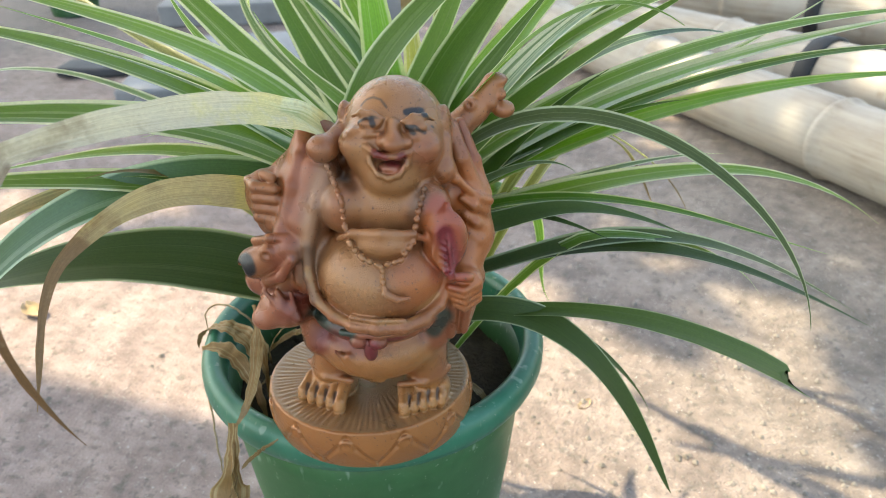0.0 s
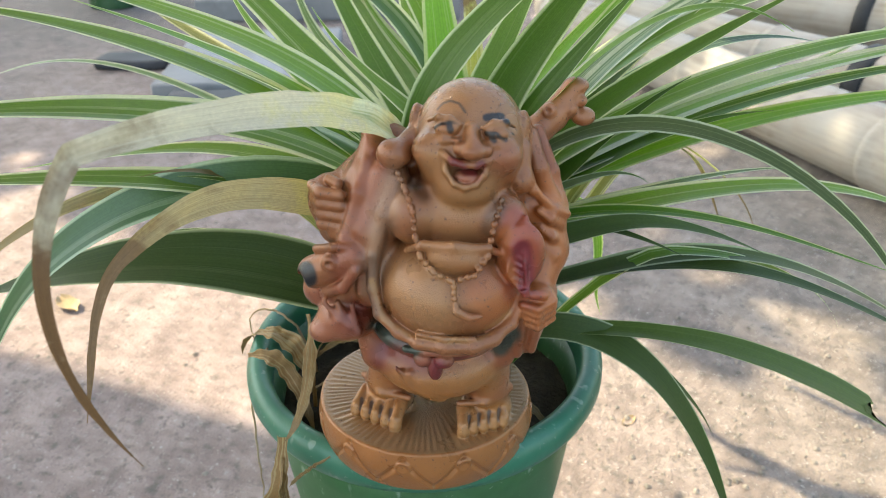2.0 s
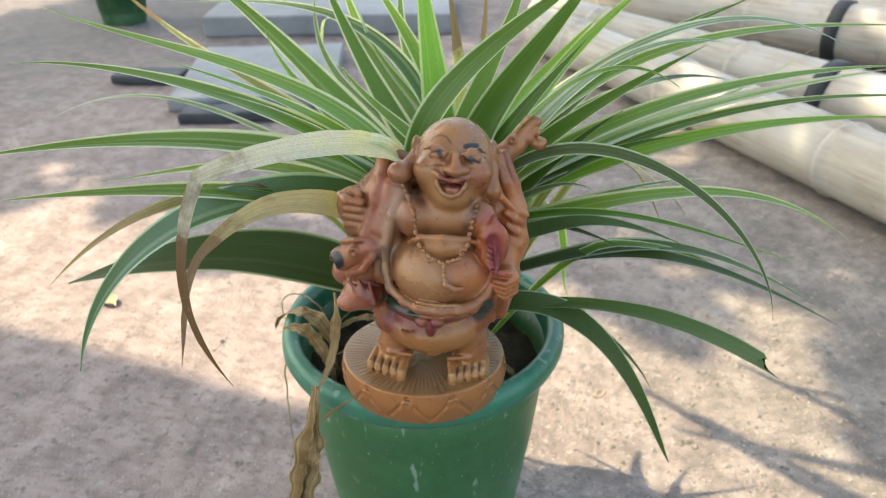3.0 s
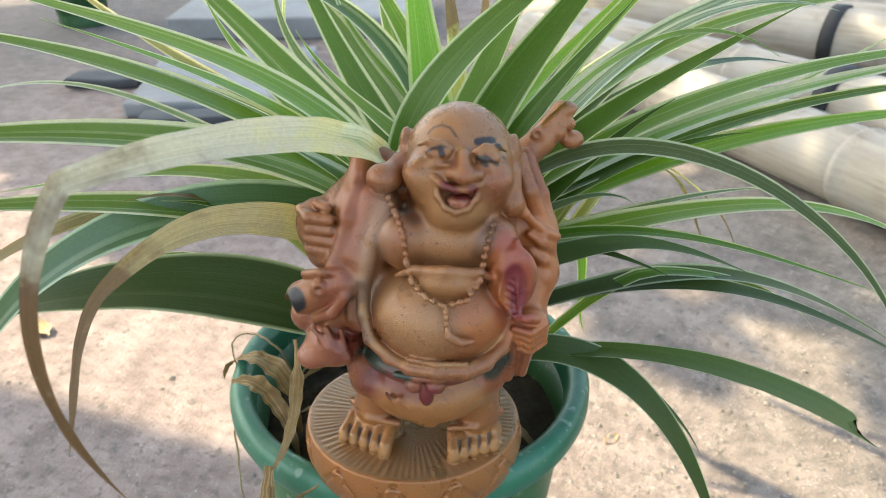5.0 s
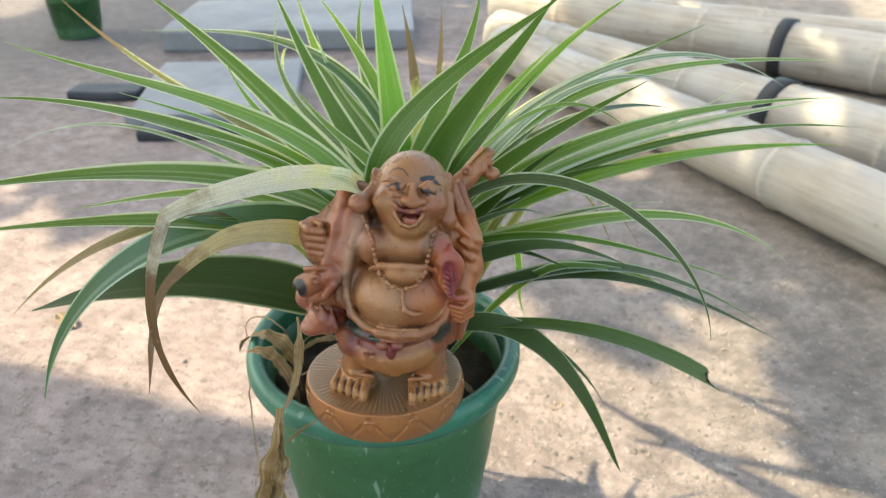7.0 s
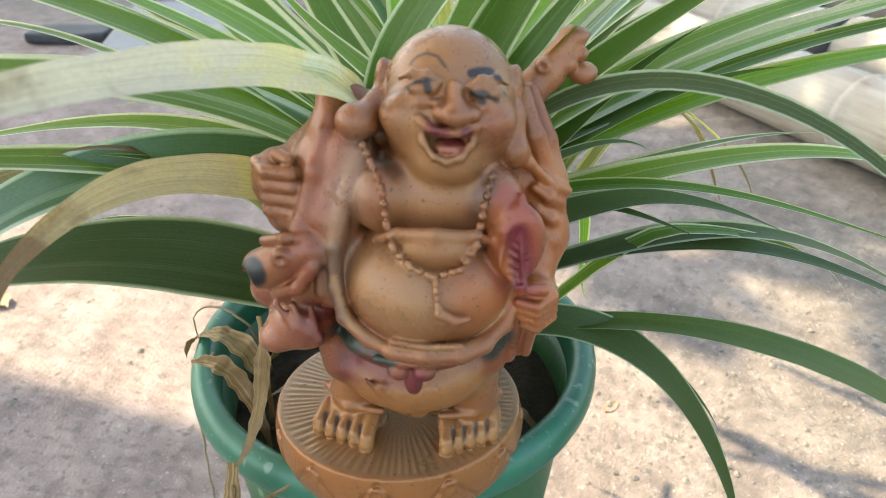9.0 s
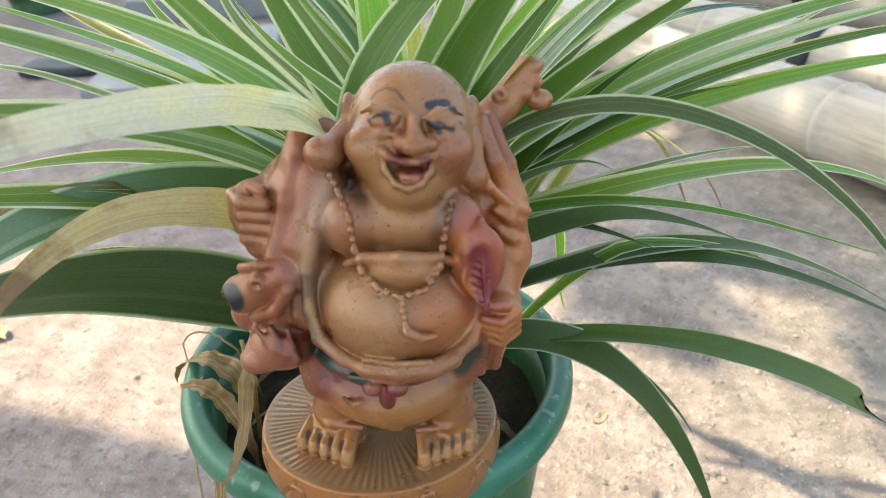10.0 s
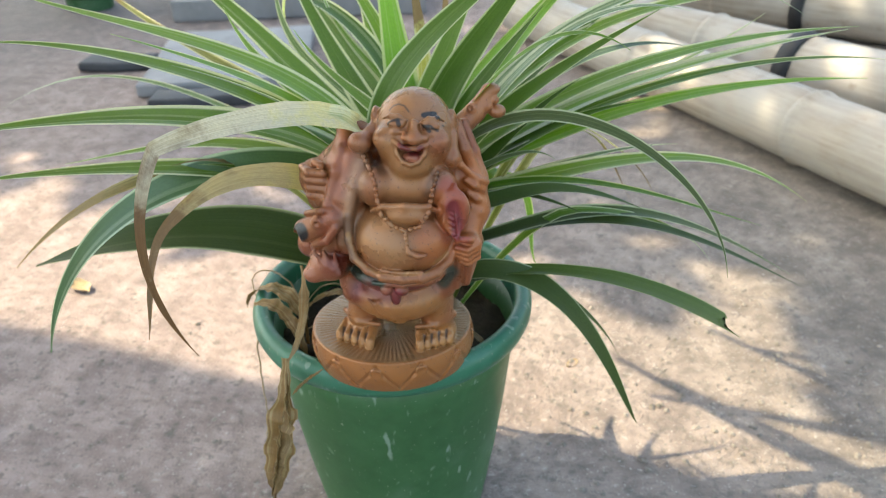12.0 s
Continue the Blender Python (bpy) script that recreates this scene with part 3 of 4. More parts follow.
# dead leaves and fibres over the rim
leaf(7, "husk", 0, (-0.038, -0.056, 0.226), (-0.032, -0.069, 0.202), (-0.037, -0.085, 0.191), (-0.0435, -0.0825, 0.183), stem=False)
leaf(17, "husk", 20, (-0.0435, -0.0825, 0.186), (-0.047, -0.094, 0.139), (-0.057, -0.092, 0.112), (-0.066, -0.081, 0.071), stem=False)
leaf(13, "husk", 70, (-0.044, -0.085, 0.178), (-0.043, -0.096, 0.140), (-0.059, -0.094, 0.115), (-0.065, -0.083, 0.074), stem=False)
leaf(10, "husk", -50, (-0.044, -0.086, 0.160), (-0.050, -0.096, 0.135), (-0.054, -0.094, 0.110), (-0.066, -0.083, 0.080), stem=False)
leaf(4, "husk", 0, (-0.022, -0.089, 0.186), (-0.029, -0.091, 0.181), (-0.033, -0.091, 0.178), (-0.040, -0.090, 0.168), stem=False)
leaf(12, "husk", 0, (-0.051, -0.030, 0.154), (-0.053, -0.011, 0.189), (-0.092, -0.010, 0.187), (-0.099, 0.000, 0.156), stem=False)
leaf(10, "husk", 30, (-0.080, -0.030, 0.180), (-0.061, -0.035, 0.195), (-0.047, -0.043, 0.171), (-0.044, -0.050, 0.153), stem=False)
leaf(8, "husk", 0, (-0.030, 0.030, 0.146), (-0.045, 0.020, 0.165), (-0.060, 0.012, 0.160), (-0.066, 0.000, 0.148), stem=False)
leaf(8, "husk", 0, (0.030, -0.010, 0.146), (0.040, -0.016, 0.166), (0.052, -0.022, 0.165), (0.060, -0.028, 0.148), stem=False)
leaf(7, "husk", 40, (-0.040, -0.010, 0.146), (-0.048, -0.016, 0.166), (-0.056, -0.028, 0.162), (-0.060, -0.036, 0.147), stem=False)

# ---- figurine: one cast piece, shaped as a blend of rounded volumes (millimetres) ----
class Cast:
    """A distance field on a grid, into which rounded volumes are blended; then a skin of quads round it."""

    def __init__(self, low, high, cell):
        self.low, self.cell = np.array(low, float), cell
        self.axes = [np.arange(a, b, cell, dtype=np.float32) for a, b in zip(low, high)]
        self.field = np.full([len(a) for a in self.axes], 30.0, np.float32)

    def near(self, low, high, room):
        cut = []
        for n in range(3):
            a = max(0, int((low[n] - room - self.low[n]) / self.cell))
            b = min(len(self.axes[n]), int((high[n] + room - self.low[n]) / self.cell) + 2)
            cut.append(slice(a, max(a, b)))
        grid = np.meshgrid(*[ax[s] for ax, s in zip(self.axes, cut)], indexing="ij")
        return tuple(cut), grid

    def blend(self, cut, d, soft, carve=False):
        f = self.field[cut]
        if carve:
            d = -d
            h = np.clip(0.5 - 0.5 * (f - d) / soft, 0, 1)
            self.field[cut] = f * (1 - h) + d * h + soft * h * (1 - h)
        else:
            h = np.clip(0.5 + 0.5 * (f - d) / soft, 0, 1)
            self.field[cut] = f * (1 - h) + d * h - soft * h * (1 - h)

    def egg(self, c, r, soft=3.0, carve=False, tilt=0.0):
        c, r = np.array(c, float), np.array([r] * 3 if isinstance(r, (int, float)) else r, float)
        big = max(r)
        cut, (x, y, z) = self.near(c - big, c + big, soft + 2)
        x, y, z = x - c[0], y - c[1], z - c[2]
        if tilt:
            k, s = math.cos(radians(tilt)), math.sin(radians(tilt))
            x, z = k * x + s * z, k * z - s * x
        a = np.sqrt((x / r[0]) ** 2 + (y / r[1]) ** 2 + (z / r[2]) ** 2)
        b = np.sqrt((x / r[0] ** 2) ** 2 + (y / r[1] ** 2) ** 2 + (z / r[2] ** 2) ** 2)
        self.blend(cut, (a * (a - 1) / np.maximum(b, 1e-4)).astype(np.float32), soft, carve)

    def rod(self, points, r, soft=2.0, carve=False, end=None):
        points = [np.array(p, float) for p in points]
        radii = np.linspace(r, r if end is None else end, len(points))
        for a, b, ra, rb in zip(points, points[1:], radii, radii[1:]):
            cut, (x, y, z) = self.near(np.minimum(a, b) - max(ra, rb), np.maximum(a, b) + max(ra, rb), soft + 2)
            d = b - a
            s = np.clip(((x - a[0]) * d[0] + (y - a[1]) * d[1] + (z - a[2]) * d[2]) / (d @ d), 0, 1)
            far = np.sqrt((x - a[0] - s * d[0]) ** 2 + (y - a[1] - s * d[1]) ** 2 + (z - a[2] - s * d[2]) ** 2)
            self.blend(cut, (far - ra - (rb - ra) * s).astype(np.float32), soft, carve)

    def skin(self):
        """Quads between the cells that the surface crosses."""
        f = self.field
        inside = f < 0
        shape = np.array(f.shape) - 1
        total, hits = np.zeros((*shape, 3), np.float32), np.zeros(shape, np.float32)
        corner = [(i, j, k) for i in (0, 1) for j in (0, 1) for k in (0, 1)]
        part_of = lambda a, c: a[c[0] : c[0] + shape[0], c[1] : c[1] + shape[1], c[2] : c[2] + shape[2]]
        for c in corner:
            for axis in range(3):
                if c[axis] == 0:
                    e = tuple(v + (n == axis) for n, v in enumerate(c))
                    fa, fb = part_of(f, c), part_of(f, e)
                    crossed = part_of(inside, c) != part_of(inside, e)
                    s = np.where(crossed, fa / np.where(crossed, fa - fb, 1), 0)
                    hits += crossed
                    for n in range(3):
                        total[..., n] += crossed * (c[n] + (s if n == axis else 0))
        used = hits > 0
        index = np.full(shape, -1, np.int64)
        index[used] = np.arange(used.sum())
        cells = np.argwhere(used)
        verts = (cells + total[used] / hits[used][:, None]) * self.cell + self.low
        quads = []
        for axis in range(3):
            u, v = (axis + 1) % 3, (axis + 2) % 3
            lo = [slice(1, -1)] * 3
            lo[axis] = slice(0, -1)
            hi = list(lo)
            hi[axis] = slice(1, None)
            a, b = inside[tuple(lo)], inside[tuple(hi)]
            at = np.argwhere(a != b)
            flip = a[tuple(at.T)]
            at[:, u] += 1
            at[:, v] += 1
            ring = []
            for du, dv in ((0, 0), (1, 0), (1, 1), (0, 1)):
                q = at.copy()
                q[:, u] -= du
                q[:, v] -= dv
                ring.append(index[tuple(q.T)])
            ring = np.array(ring).T
            ring[~flip] = ring[~flip][:, ::-1]
            quads.append(ring)
        return verts, np.concatenate(quads)


def figurine():
    k = Cast((-44, -106, 160), (76, -2, 336), 0.52)
    # round base, leaning back a little, with radial grooves above and a band of zigzags and rings round the side
    cx, cy, cz, lean = 6.0, -48.0, 179.5, 0.105
    cut, (x, y, z) = k.near((-40, -94, 164), (52, -2, 196), 3)
    x, y, zz = x - cx, y - cy, z - cz + (y - cy) * lean
    rad, ang = np.hypot(x, y), np.arctan2(y, x)
    groove = 0.38 * np.clip((rad - 16) / 12, 0, 1) * np.clip((41 - rad) / 2, 0, 1) * (0.5 + 0.5 * np.cos(ang * 88 + 2.0 * np.sin(ang * 9)))
    teeth = np.abs(((ang * 12 / (2 * np.pi)) % 1) * 2 - 1) * 14 - 7
    zig = 0.9 * np.clip(1.3 - np.abs(zz - teeth) * 0.6, 0, 1)
    flare = 42.2 + 1.0 * np.cos(zz * 0.22) - 0.10 * np.clip(-zz, 0, 9)
    da, db = rad - flare + zig, np.abs(zz) - 8.6 + groove * (zz > 0)
    d = np.minimum(np.maximum(da, db), 0) + np.hypot(np.maximum(da, 0), np.maximum(db, 0)) - 0.8
    k.blend(cut, d.astype(np.float32), 1.0)
    for n in range(12):
        a = 2 * math.pi * n / 12
        ring = [(cx + 43.2 * math.cos(a + 0.055 * math.cos(b)), cy + 43.2 * math.sin(a + 0.055 * math.cos(b)), cz - 43 * math.sin(a) * lean + 3.4 + 2.2 * math.sin(b)) for b in np.linspace(0, 2 * math.pi, 11)]
        k.rod(ring, 0.8, 0.4)
    # trunk, trousers, legs
    k.egg((12, -48, 258), (29, 17, 38), 5)
    k.egg((14, -50, 226), (27, 17, 24), 6)
    k.egg((14.5, -62, 220), (24, 22, 14), 5)
    k.rod([(1, -58, 222), (-5, -61, 204)], 11.5, 4, end=9.0)
    k.rod([(29, -58, 222), (32.5, -60, 204)], 11.5, 4, end=9.0)
    k.rod([(-15.5, -61, 203.5), (-7, -69.5, 202.5), (4, -70, 202.0)], 1.3, 1.5)
    k.rod([(23.5, -70, 202.0), (33, -68.5, 202.5), (41.5, -60, 204)], 1.3, 1.5)
    for fold in range(3):
        k.rod([(3 + 5 * fold, -82.5, 226 - 2 * fold), (9 + 3 * fold, -82, 218 - fold), (15 + 2 * fold, -80, 212)], 0.7, 2.2)
    # feet and toes, splayed outwards
    k.egg((-7, -61, 194.5), (11, 9.5, 6.8), 3)
    k.egg((32.5, -60.5, 194.5), (10, 9.5, 6.8), 3)
    toes = [(-16.8 + 4.2 * n, -69.6 - 1.4 * n, n == 4) for n in range(5)] + [(25.8 + 3.5 * n, -74.2 + 1.8 * n, n == 0) for n in range(5)]
    for tx, ty, great in toes:
        k.rod([(tx * 0.92 + 0.8, ty + 6.5, 198.2), (tx, ty - 0.2, 195.2), (tx, ty - 1.2, 193.2)], 2.55 if great else 2.1, 0.6)
    for (tx, ty, _), (ux, uy, _) in zip(toes, toes[1:]):
        if ux - tx < 6:
            k.rod([((tx + ux) / 2, (ty + uy) / 2 + 2.5, 199.2), ((tx + ux) / 2, (ty + uy) / 2 - 2.0, 195.5)], 0.55, 0.6, carve=True)
    # belly, chest, folds
    k.egg((20, -67, 255), (25.5, 25.5, 20), 3)
    k.egg((23, -62, 280), (20, 17, 15), 4)
    k.egg((8.5, -73, 281), (8.5, 8, 9.5), 2.5)
    k.egg((37, -71, 281), (8, 8, 9), 2.5)
    k.rod([(8, -80.5, 272.5), (14, -84.5, 277.2), (24, -86, 278.4), (33, -84, 277.4), (38, -79, 273)], 1.2, 1.6)
    k.egg((24, -84, 273), (9.5, 4.5, 5.0), 3)
    k.rod([(24, -93, 249.2), (28, -93, 248.6), (31, -92, 249.4)], 0.7, 0.5, carve=True)
    # robe: lapels, the rim round the belly, pleats and the pleated apron
    k.rod([(4, -71, 292), (0, -76.5, 282), (-3.5, -80, 269), (-3.5, -82.5, 258), (-1, -85.5, 250.5), (6, -88.5, 245.8), (13, -90.5, 244)], 1.9, 1.2, end=2.0)
    k.rod([(-1, -66, 291), (-6, -71, 274), (-6, -73, 252)], 7.0, 4)
    k.rod([(-0.5, -69, 292), (-4, -74, 283), (-8.5, -77.5, 268), (-8.5, -79, 254)], 1.6, 1.6)
    k.rod([(-6, -64, 299), (-9.5, -71, 287), (-13.5, -76, 272), (-14.5, -77, 256)], 2.6, 2.2)
    for n in range(15):
        s = n / 14
        k.egg((-7.5 - 8 * s + 0.6 * (n % 2), -67.5 - 9.6 * s, 296 - 35 * s), (1.7, 1.7, 2.0), 1.6)
    k.rod([(-7, -60, 301), (-12, -66, 288), (-18, -71, 272)], 3.6, 3)
    k.rod([(13, -91, 244.5), (22, -92.2, 244.6), (31, -91, 245), (37, -87.5, 246)], 2.5, 1.3)
    k.rod([(13, -91.5, 248.2), (22, -92.6, 248), (31, -91.5, 248.2)], 1.0, 0.8)
    k.rod([(37, -87, 246), (42, -82, 249), (45, -77, 255)], 2.0, 1.5)
    k.egg((16, -66, 236), (24.5, 21, 8), 4)
    k.rod([(8, -88, 239), (15, -90, 240), (22, -89.5, 239.6), (30, -87, 240)], 1.3, 1.0)
    k.egg((14, -89, 236.5), (3.2, 2.8, 3.0), 0.8)
    k.egg((21, -89, 236.5), (3.4, 2.8, 2.6), 0.8)
    k.egg((18, -88.6, 232.5), (2.6, 2.4, 4.5), 0.8)
    k.rod([(-12, -64, 242), (-7, -70, 222)], 6, 4)
    k.rod([(41, -64, 244), (38, -66, 224)], 5, 3)
    # head, tipped back: skull, cheeks, jaw
    k.egg((24.4, -57, 303.0), (17.5, 16.6, 18.4), 3)
    k.egg((25, -64.5, 299), (16.6, 14.3, 12.2), 4)
    k.egg((15, -71.5, 303.5), (6.6, 6.0, 5.6), 3)
    k.egg((36.4, -71.0, 303.0), (6.0, 6.0, 5.6), 3)
    k.egg((25.4, -74, 292.5), (8, 5.5, 5.0), 4)
    # nose, lids and brows
    k.rod([(27.2, -73.4, 311.2), (28.0, -77.5, 308.0)], 1.7, 2.6, end=2.6)
    k.egg((28.2, -79.0, 306.8), (3.9, 3.4, 2.7), 1.4)
    k.egg((24.4, -77.6, 306.6), (2.2, 2.2, 1.9), 1.0)
    k.egg((31.8, -77.2, 306.4), (2.2, 2.2, 1.9), 1.0)
    k.egg((19.5, -75.6, 311.4), (4.4, 1.5, 2.4), 1.8, carve=True)
    k.egg((34.6, -75.0, 310.6), (4.2, 1.5, 2.4), 1.8, carve=True)
    k.egg((19.6, -73.0, 311.0), (4.0, 2.6, 2.2), 0.9)
    k.egg((34.4, -72.6, 310.2), (3.8, 2.6, 2.2), 0.9)
    k.rod([(13.6, -70.4, 312.4), (17, -72.4, 314.4), (20.5, -73.0, 314.4), (23.4, -73.0, 312.8)], 0.7, 1.8)
    k.rod([(30.6, -73.6, 312.2), (33.6, -72.6, 313.6), (37, -71.0, 313.2), (39.4, -68.0, 311.0)], 0.7, 1.8)
    k.rod([(14, -73.2, 308.0), (19, -75.4, 308.2), (23, -75.6, 308.4)], 0.5, 2.0)
    k.rod([(31.6, -75.2, 307.8), (35.4, -74.8, 307.6), (39.0, -71.6, 307.6)], 0.5, 2.0)
    # laughing mouth: hollow, lips, tongue
    k.egg((26.0, -79.0, 300.6), (6.2, 5.2, 3.2), 0.8, carve=True)
    k.egg((26.0, -79.0, 298.4), (4.4, 5.0, 3.0), 0.8, carve=True)
    k.rod([(19.2, -77.2, 304.6), (22.5, -79.6, 303.2), (26.0, -80.0, 302.6), (29.5, -79.6, 302.6), (33.0, -76.9, 303.4)], 1.1, 0.9)
    k.rod([(19.2, -77.2, 304.4), (20.2, -78.6, 299.6), (22.8, -80.0, 296.4), (26.2, -80.0, 295.2), (29.4, -79.4, 296.2), (31.8, -78.2, 299.0), (33.0, -76.9, 303.2)], 0.75, 1.4)
    k.egg((26.3, -76.6, 297.6), (4.0, 3.0, 1.9), 0.6)
    # ears with long lobes
    k.egg((7.2, -57, 306), (2.6, 4.5, 7), 1.2)
    k.egg((2.2, -70.0, 300.6), (5.6, 4.8, 4.8), 0.9)
    k.rod([(7.6, -61, 305), (4.6, -67, 302.4)], 3.0, 1.5)
    k.egg((41.2, -56, 304), (2.6, 4.5, 8), 1.2)
    k.rod([(41.6, -60, 301), (42.0, -62.5, 295)], 2.8, 1.2)
    k.egg((42.0, -63.5, 291.5), (4.0, 4.2, 4.6), 1.2)
    # raised arm with sleeve, fist on the strap
    k.rod([(0, -50, 294), (-8, -51, 300)], 7.5, 3, end=5)
    k.egg((-5.5, -52, 302), (4.5, 5, 3.6), 2)
    k.rod([(-5, -53, 295), (-14, -59, 284), (-20, -62, 270)], 7.2, 4, end=7.5)
    k.egg((-21.5, -65, 280.5), (7.6, 7.5, 9.5), 2.5)
    for n in range(4):
        k.rod([(-26.5 + 0.5 * n, -67, 286.6 - 3.7 * n), (-22.5, -72.0, 286.4 - 3.8 * n), (-15.5, -73, 286.4 - 3.9 * n)], 1.95, 1.2)
    k.rod([(-20, -69, 290), (-16.5, -71, 289.6)], 1.8, 0.8)
    # scroll tube with its knob, bundle below
    k.rod([(-25.5, -76, 258.5), (-10, -77, 266.5)], 5.8, 1.2)
    k.egg((-28.5, -77.5, 257.2), (2.2, 3.8, 3.8), 0.8, carve=True)
    k.egg((-17.8, -80.8, 265.6), (3.2, 2.6, 3.2), 0.8)
    k.egg((-17.8, -83.6, 265.9), (1.4, 1.6, 1.4), 0.5, carve=True)
    k.rod([(-24, -76, 267.5), (-17, -80, 271), (-11, -79, 271)], 1.5, 1.2)
    k.rod([(-21, -78, 252.5), (-14, -82, 257), (-9, -82, 264)], 2.0, 1.2)
    k.egg((-17, -68, 250), (10.5, 10, 10), 3)
    k.egg((-27, -66, 246.5), (7.0, 7.5, 7.5), 2)
    k.egg((-16.5, -73, 239.5), (10.5, 10, 8.5), 2)
    k.egg((-23.5, -77.5, 236), (5.5, 5.5, 4.5), 2.5)
    for n in range(3):
        k.rod([(-22 + 5 * n, -80, 249), (-16 + 3 * n, -81.5, 243 - 2 * n), (-19 + 4 * n, -80.5, 237)], 0.8, 2.6)
    # the other arm: draped sleeve, hand with the fan
    k.rod([(37, -50, 290), (47.5, -53, 277), (50, -56, 263)], 9.0, 4, end=8.6)
    k.rod([(50, -57, 264), (47.5, -66, 253)], 8.0, 3, end=7.2)
    k.rod([(43, -53, 303), (47, -56, 293), (51, -56, 283)], 3.0, 1.5)
    k.rod([(45.5, -47, 302), (51, -51, 290), (55, -53, 278)], 2.4, 1.5)
    k.rod([(42, -60, 297), (46, -63, 288), (53, -60, 280), (57, -56, 277)], 1.5, 1.4)
    for n in range(3):
        k.rod([(48 + 1.2 * n, -63.5, 281 - 6.5 * n), (52 + n, -63, 278 - 6.5 * n), (55.5, -58, 274 - 6.5 * n)], 0.9, 2.4)
    k.egg((50, -73.5, 253.5), (6.4, 6.2, 5.4), 2)
    for n in range(4):
        k.rod([(45.5 + 0.5 * n, -80, 255.2 - 2.3 * n), (50.5, -80.6, 254.4 - 2.4 * n), (55, -75.5, 255.0 - 2.3 * n)], 1.35, 0.6)
    k.rod([(48.5, -80, 259.4), (52, -78, 258.4)], 1.7, 0.8)
    k.rod([(50, -62, 249), (46, -62, 228)], 6.2, 2.5, end=4.6)
    k.rod([(46, -68, 248), (43.6, -67, 226)], 2.0, 1.2)
    k.rod([(51.5, -67, 247), (48.5, -66.5, 228)], 1.8, 1.2)
    k.egg((43.8, -77.5, 272), (7.6, 3.6, 11.5), 1.2, tilt=-6)
    k.rod([(43.4, -77, 276), (44.6, -75.6, 284.5)], 4.6, 2.0, end=0.9)
    k.rod([(43.6, -79, 268), (46.0, -82, 260.5)], 4.8, 2.0, end=1.2)
    k.egg((45.4, -82.2, 272), (5.0, 2.6, 9.8), 0.8, carve=True, tilt=-6)
    k.rod([(46.4, -81.4, 261.5), (45.4, -80.2, 271), (44.8, -77.8, 282.5)], 0.7, 0.5)
    for n in range(7):
        z0 = 263.4 + 2.5 * n
        k.rod([(42.4 + 0.1 * n, -80.6 + 0.25 * n, z0 + 2), (45.4, -80.4 + 0.25 * n, z0), (48.6 - 0.2 * n, -79.6 + 0.25 * n, z0 + 2.2)], 0.5, 0.4)
    # staff head over the shoulder
    k.rod([(41, -42, 296), (50, -36, 303.5)], 5.6, 3, end=4.8)
    k.rod([(50, -36, 303.5), (56, -32, 312)], 4.6, 2, end=4.0)
    k.egg((60.0, -34, 303.4), (4.2, 4, 3.2), 1.5)
    k.egg((57, -31.5, 313.4), (4.2, 3.8, 2.4), 1.2)
    k.egg((48.6, -39.5, 306.6), 2.7, 0.8)
    k.egg((48.4, -41.8, 307.2), 1.0, 0.5, carve=True)
    k.egg((55.4, -36.4, 306.6), 2.6, 1.0)
    k.egg((59, -34.6, 309), 2.0, 1.0)
    # string of beads with a tassel
    string = [(3, -71.5, 297), (7.5, -77.5, 291.5), (10.2, -80.8, 286), (11.4, -83.8, 278.5), (13.4, -86.4, 273.6), (18, -88.8, 270), (24, -89.8, 268), (30.6, -88.6, 270), (34.2, -84.8, 275), (35.4, -80.4, 284), (37.6, -75, 292)]
    for a, b in zip(string, string[1:]):
        gap = math.dist(a, b)
        for s in np.arange(0, 1, 2.5 / gap):
            k.egg([p + (q - p) * s for p, q in zip(a, b)], 1.15, 0.15)
    for n in range(5):
        k.egg((24.6 + 0.08 * n * n, -90.6 - 0.6 * n, 266.6 - 1.8 * n), 1.05, 0.3)
    k.rod([(26, -93.2, 259.4), (29.6, -93.0, 257.4), (33, -91.6, 257.2)], 1.6, 0.8, end=1.0)

    verts, quads = k.skin()
    # paint and some shade and shimmer, brushed on: soft-edged patches over a warm tan
    colour = np.empty((len(verts), 4), np.float32)
    colour[:] = (0.31, 0.110, 0.038, 1)

    def brush(points, r, feather, rgb, much=1.0):
        best = np.full(len(verts), 1e3)
        pts = [np.array(p, float) for p in points]
        for a, b in zip(pts, pts[1:] if len(pts) > 1 else pts):
            d = b - a
            s = np.clip((verts - a) @ d / max(d @ d, 1e-6), 0, 1)
            best = np.minimum(best, np.linalg.norm(verts - a - s[:, None] * d, axis=1))
        w = (np.clip((r + feather - best) / feather, 0, 1) * much)[:, None]
        colour[:, :3] = colour[:, :3] * (1 - w) + np.array(rgb) * w

    low = np.clip((199 - verts[:, 2]) / 3, 0, 1)[:, None] * (np.hypot(verts[:, 0] - 6, verts[:, 1] + 48) < 60)[:, None]
    colour[:, :3] = colour[:, :3] * (1 - low) + np.array((0.37, 0.195, 0.085)) * low
    rim = (np.hypot(verts[:, 0] - 6, verts[:, 1] + 48) > 41.6)[:, None] * low
    colour[:, :3] = colour[:, :3] * (1 - rim) + np.array((0.38, 0.140, 0.034)) * rim
    gold_shimmer, ochre, rust, orange, copper = (0.44, 0.235, 0.09), (0.43, 0.180, 0.045), (0.27, 0.066, 0.024), (0.45, 0.130, 0.03), (0.46, 0.18, 0.07)
    mauve, rose, wine, fanred, magenta, lip = (0.28, 0.150, 0.082), (0.34, 0.10, 0.052), (0.17, 0.022, 0.018), (0.36, 0.07, 0.035), (0.20, 0.018, 0.032), (0.33, 0.05, 0.045)
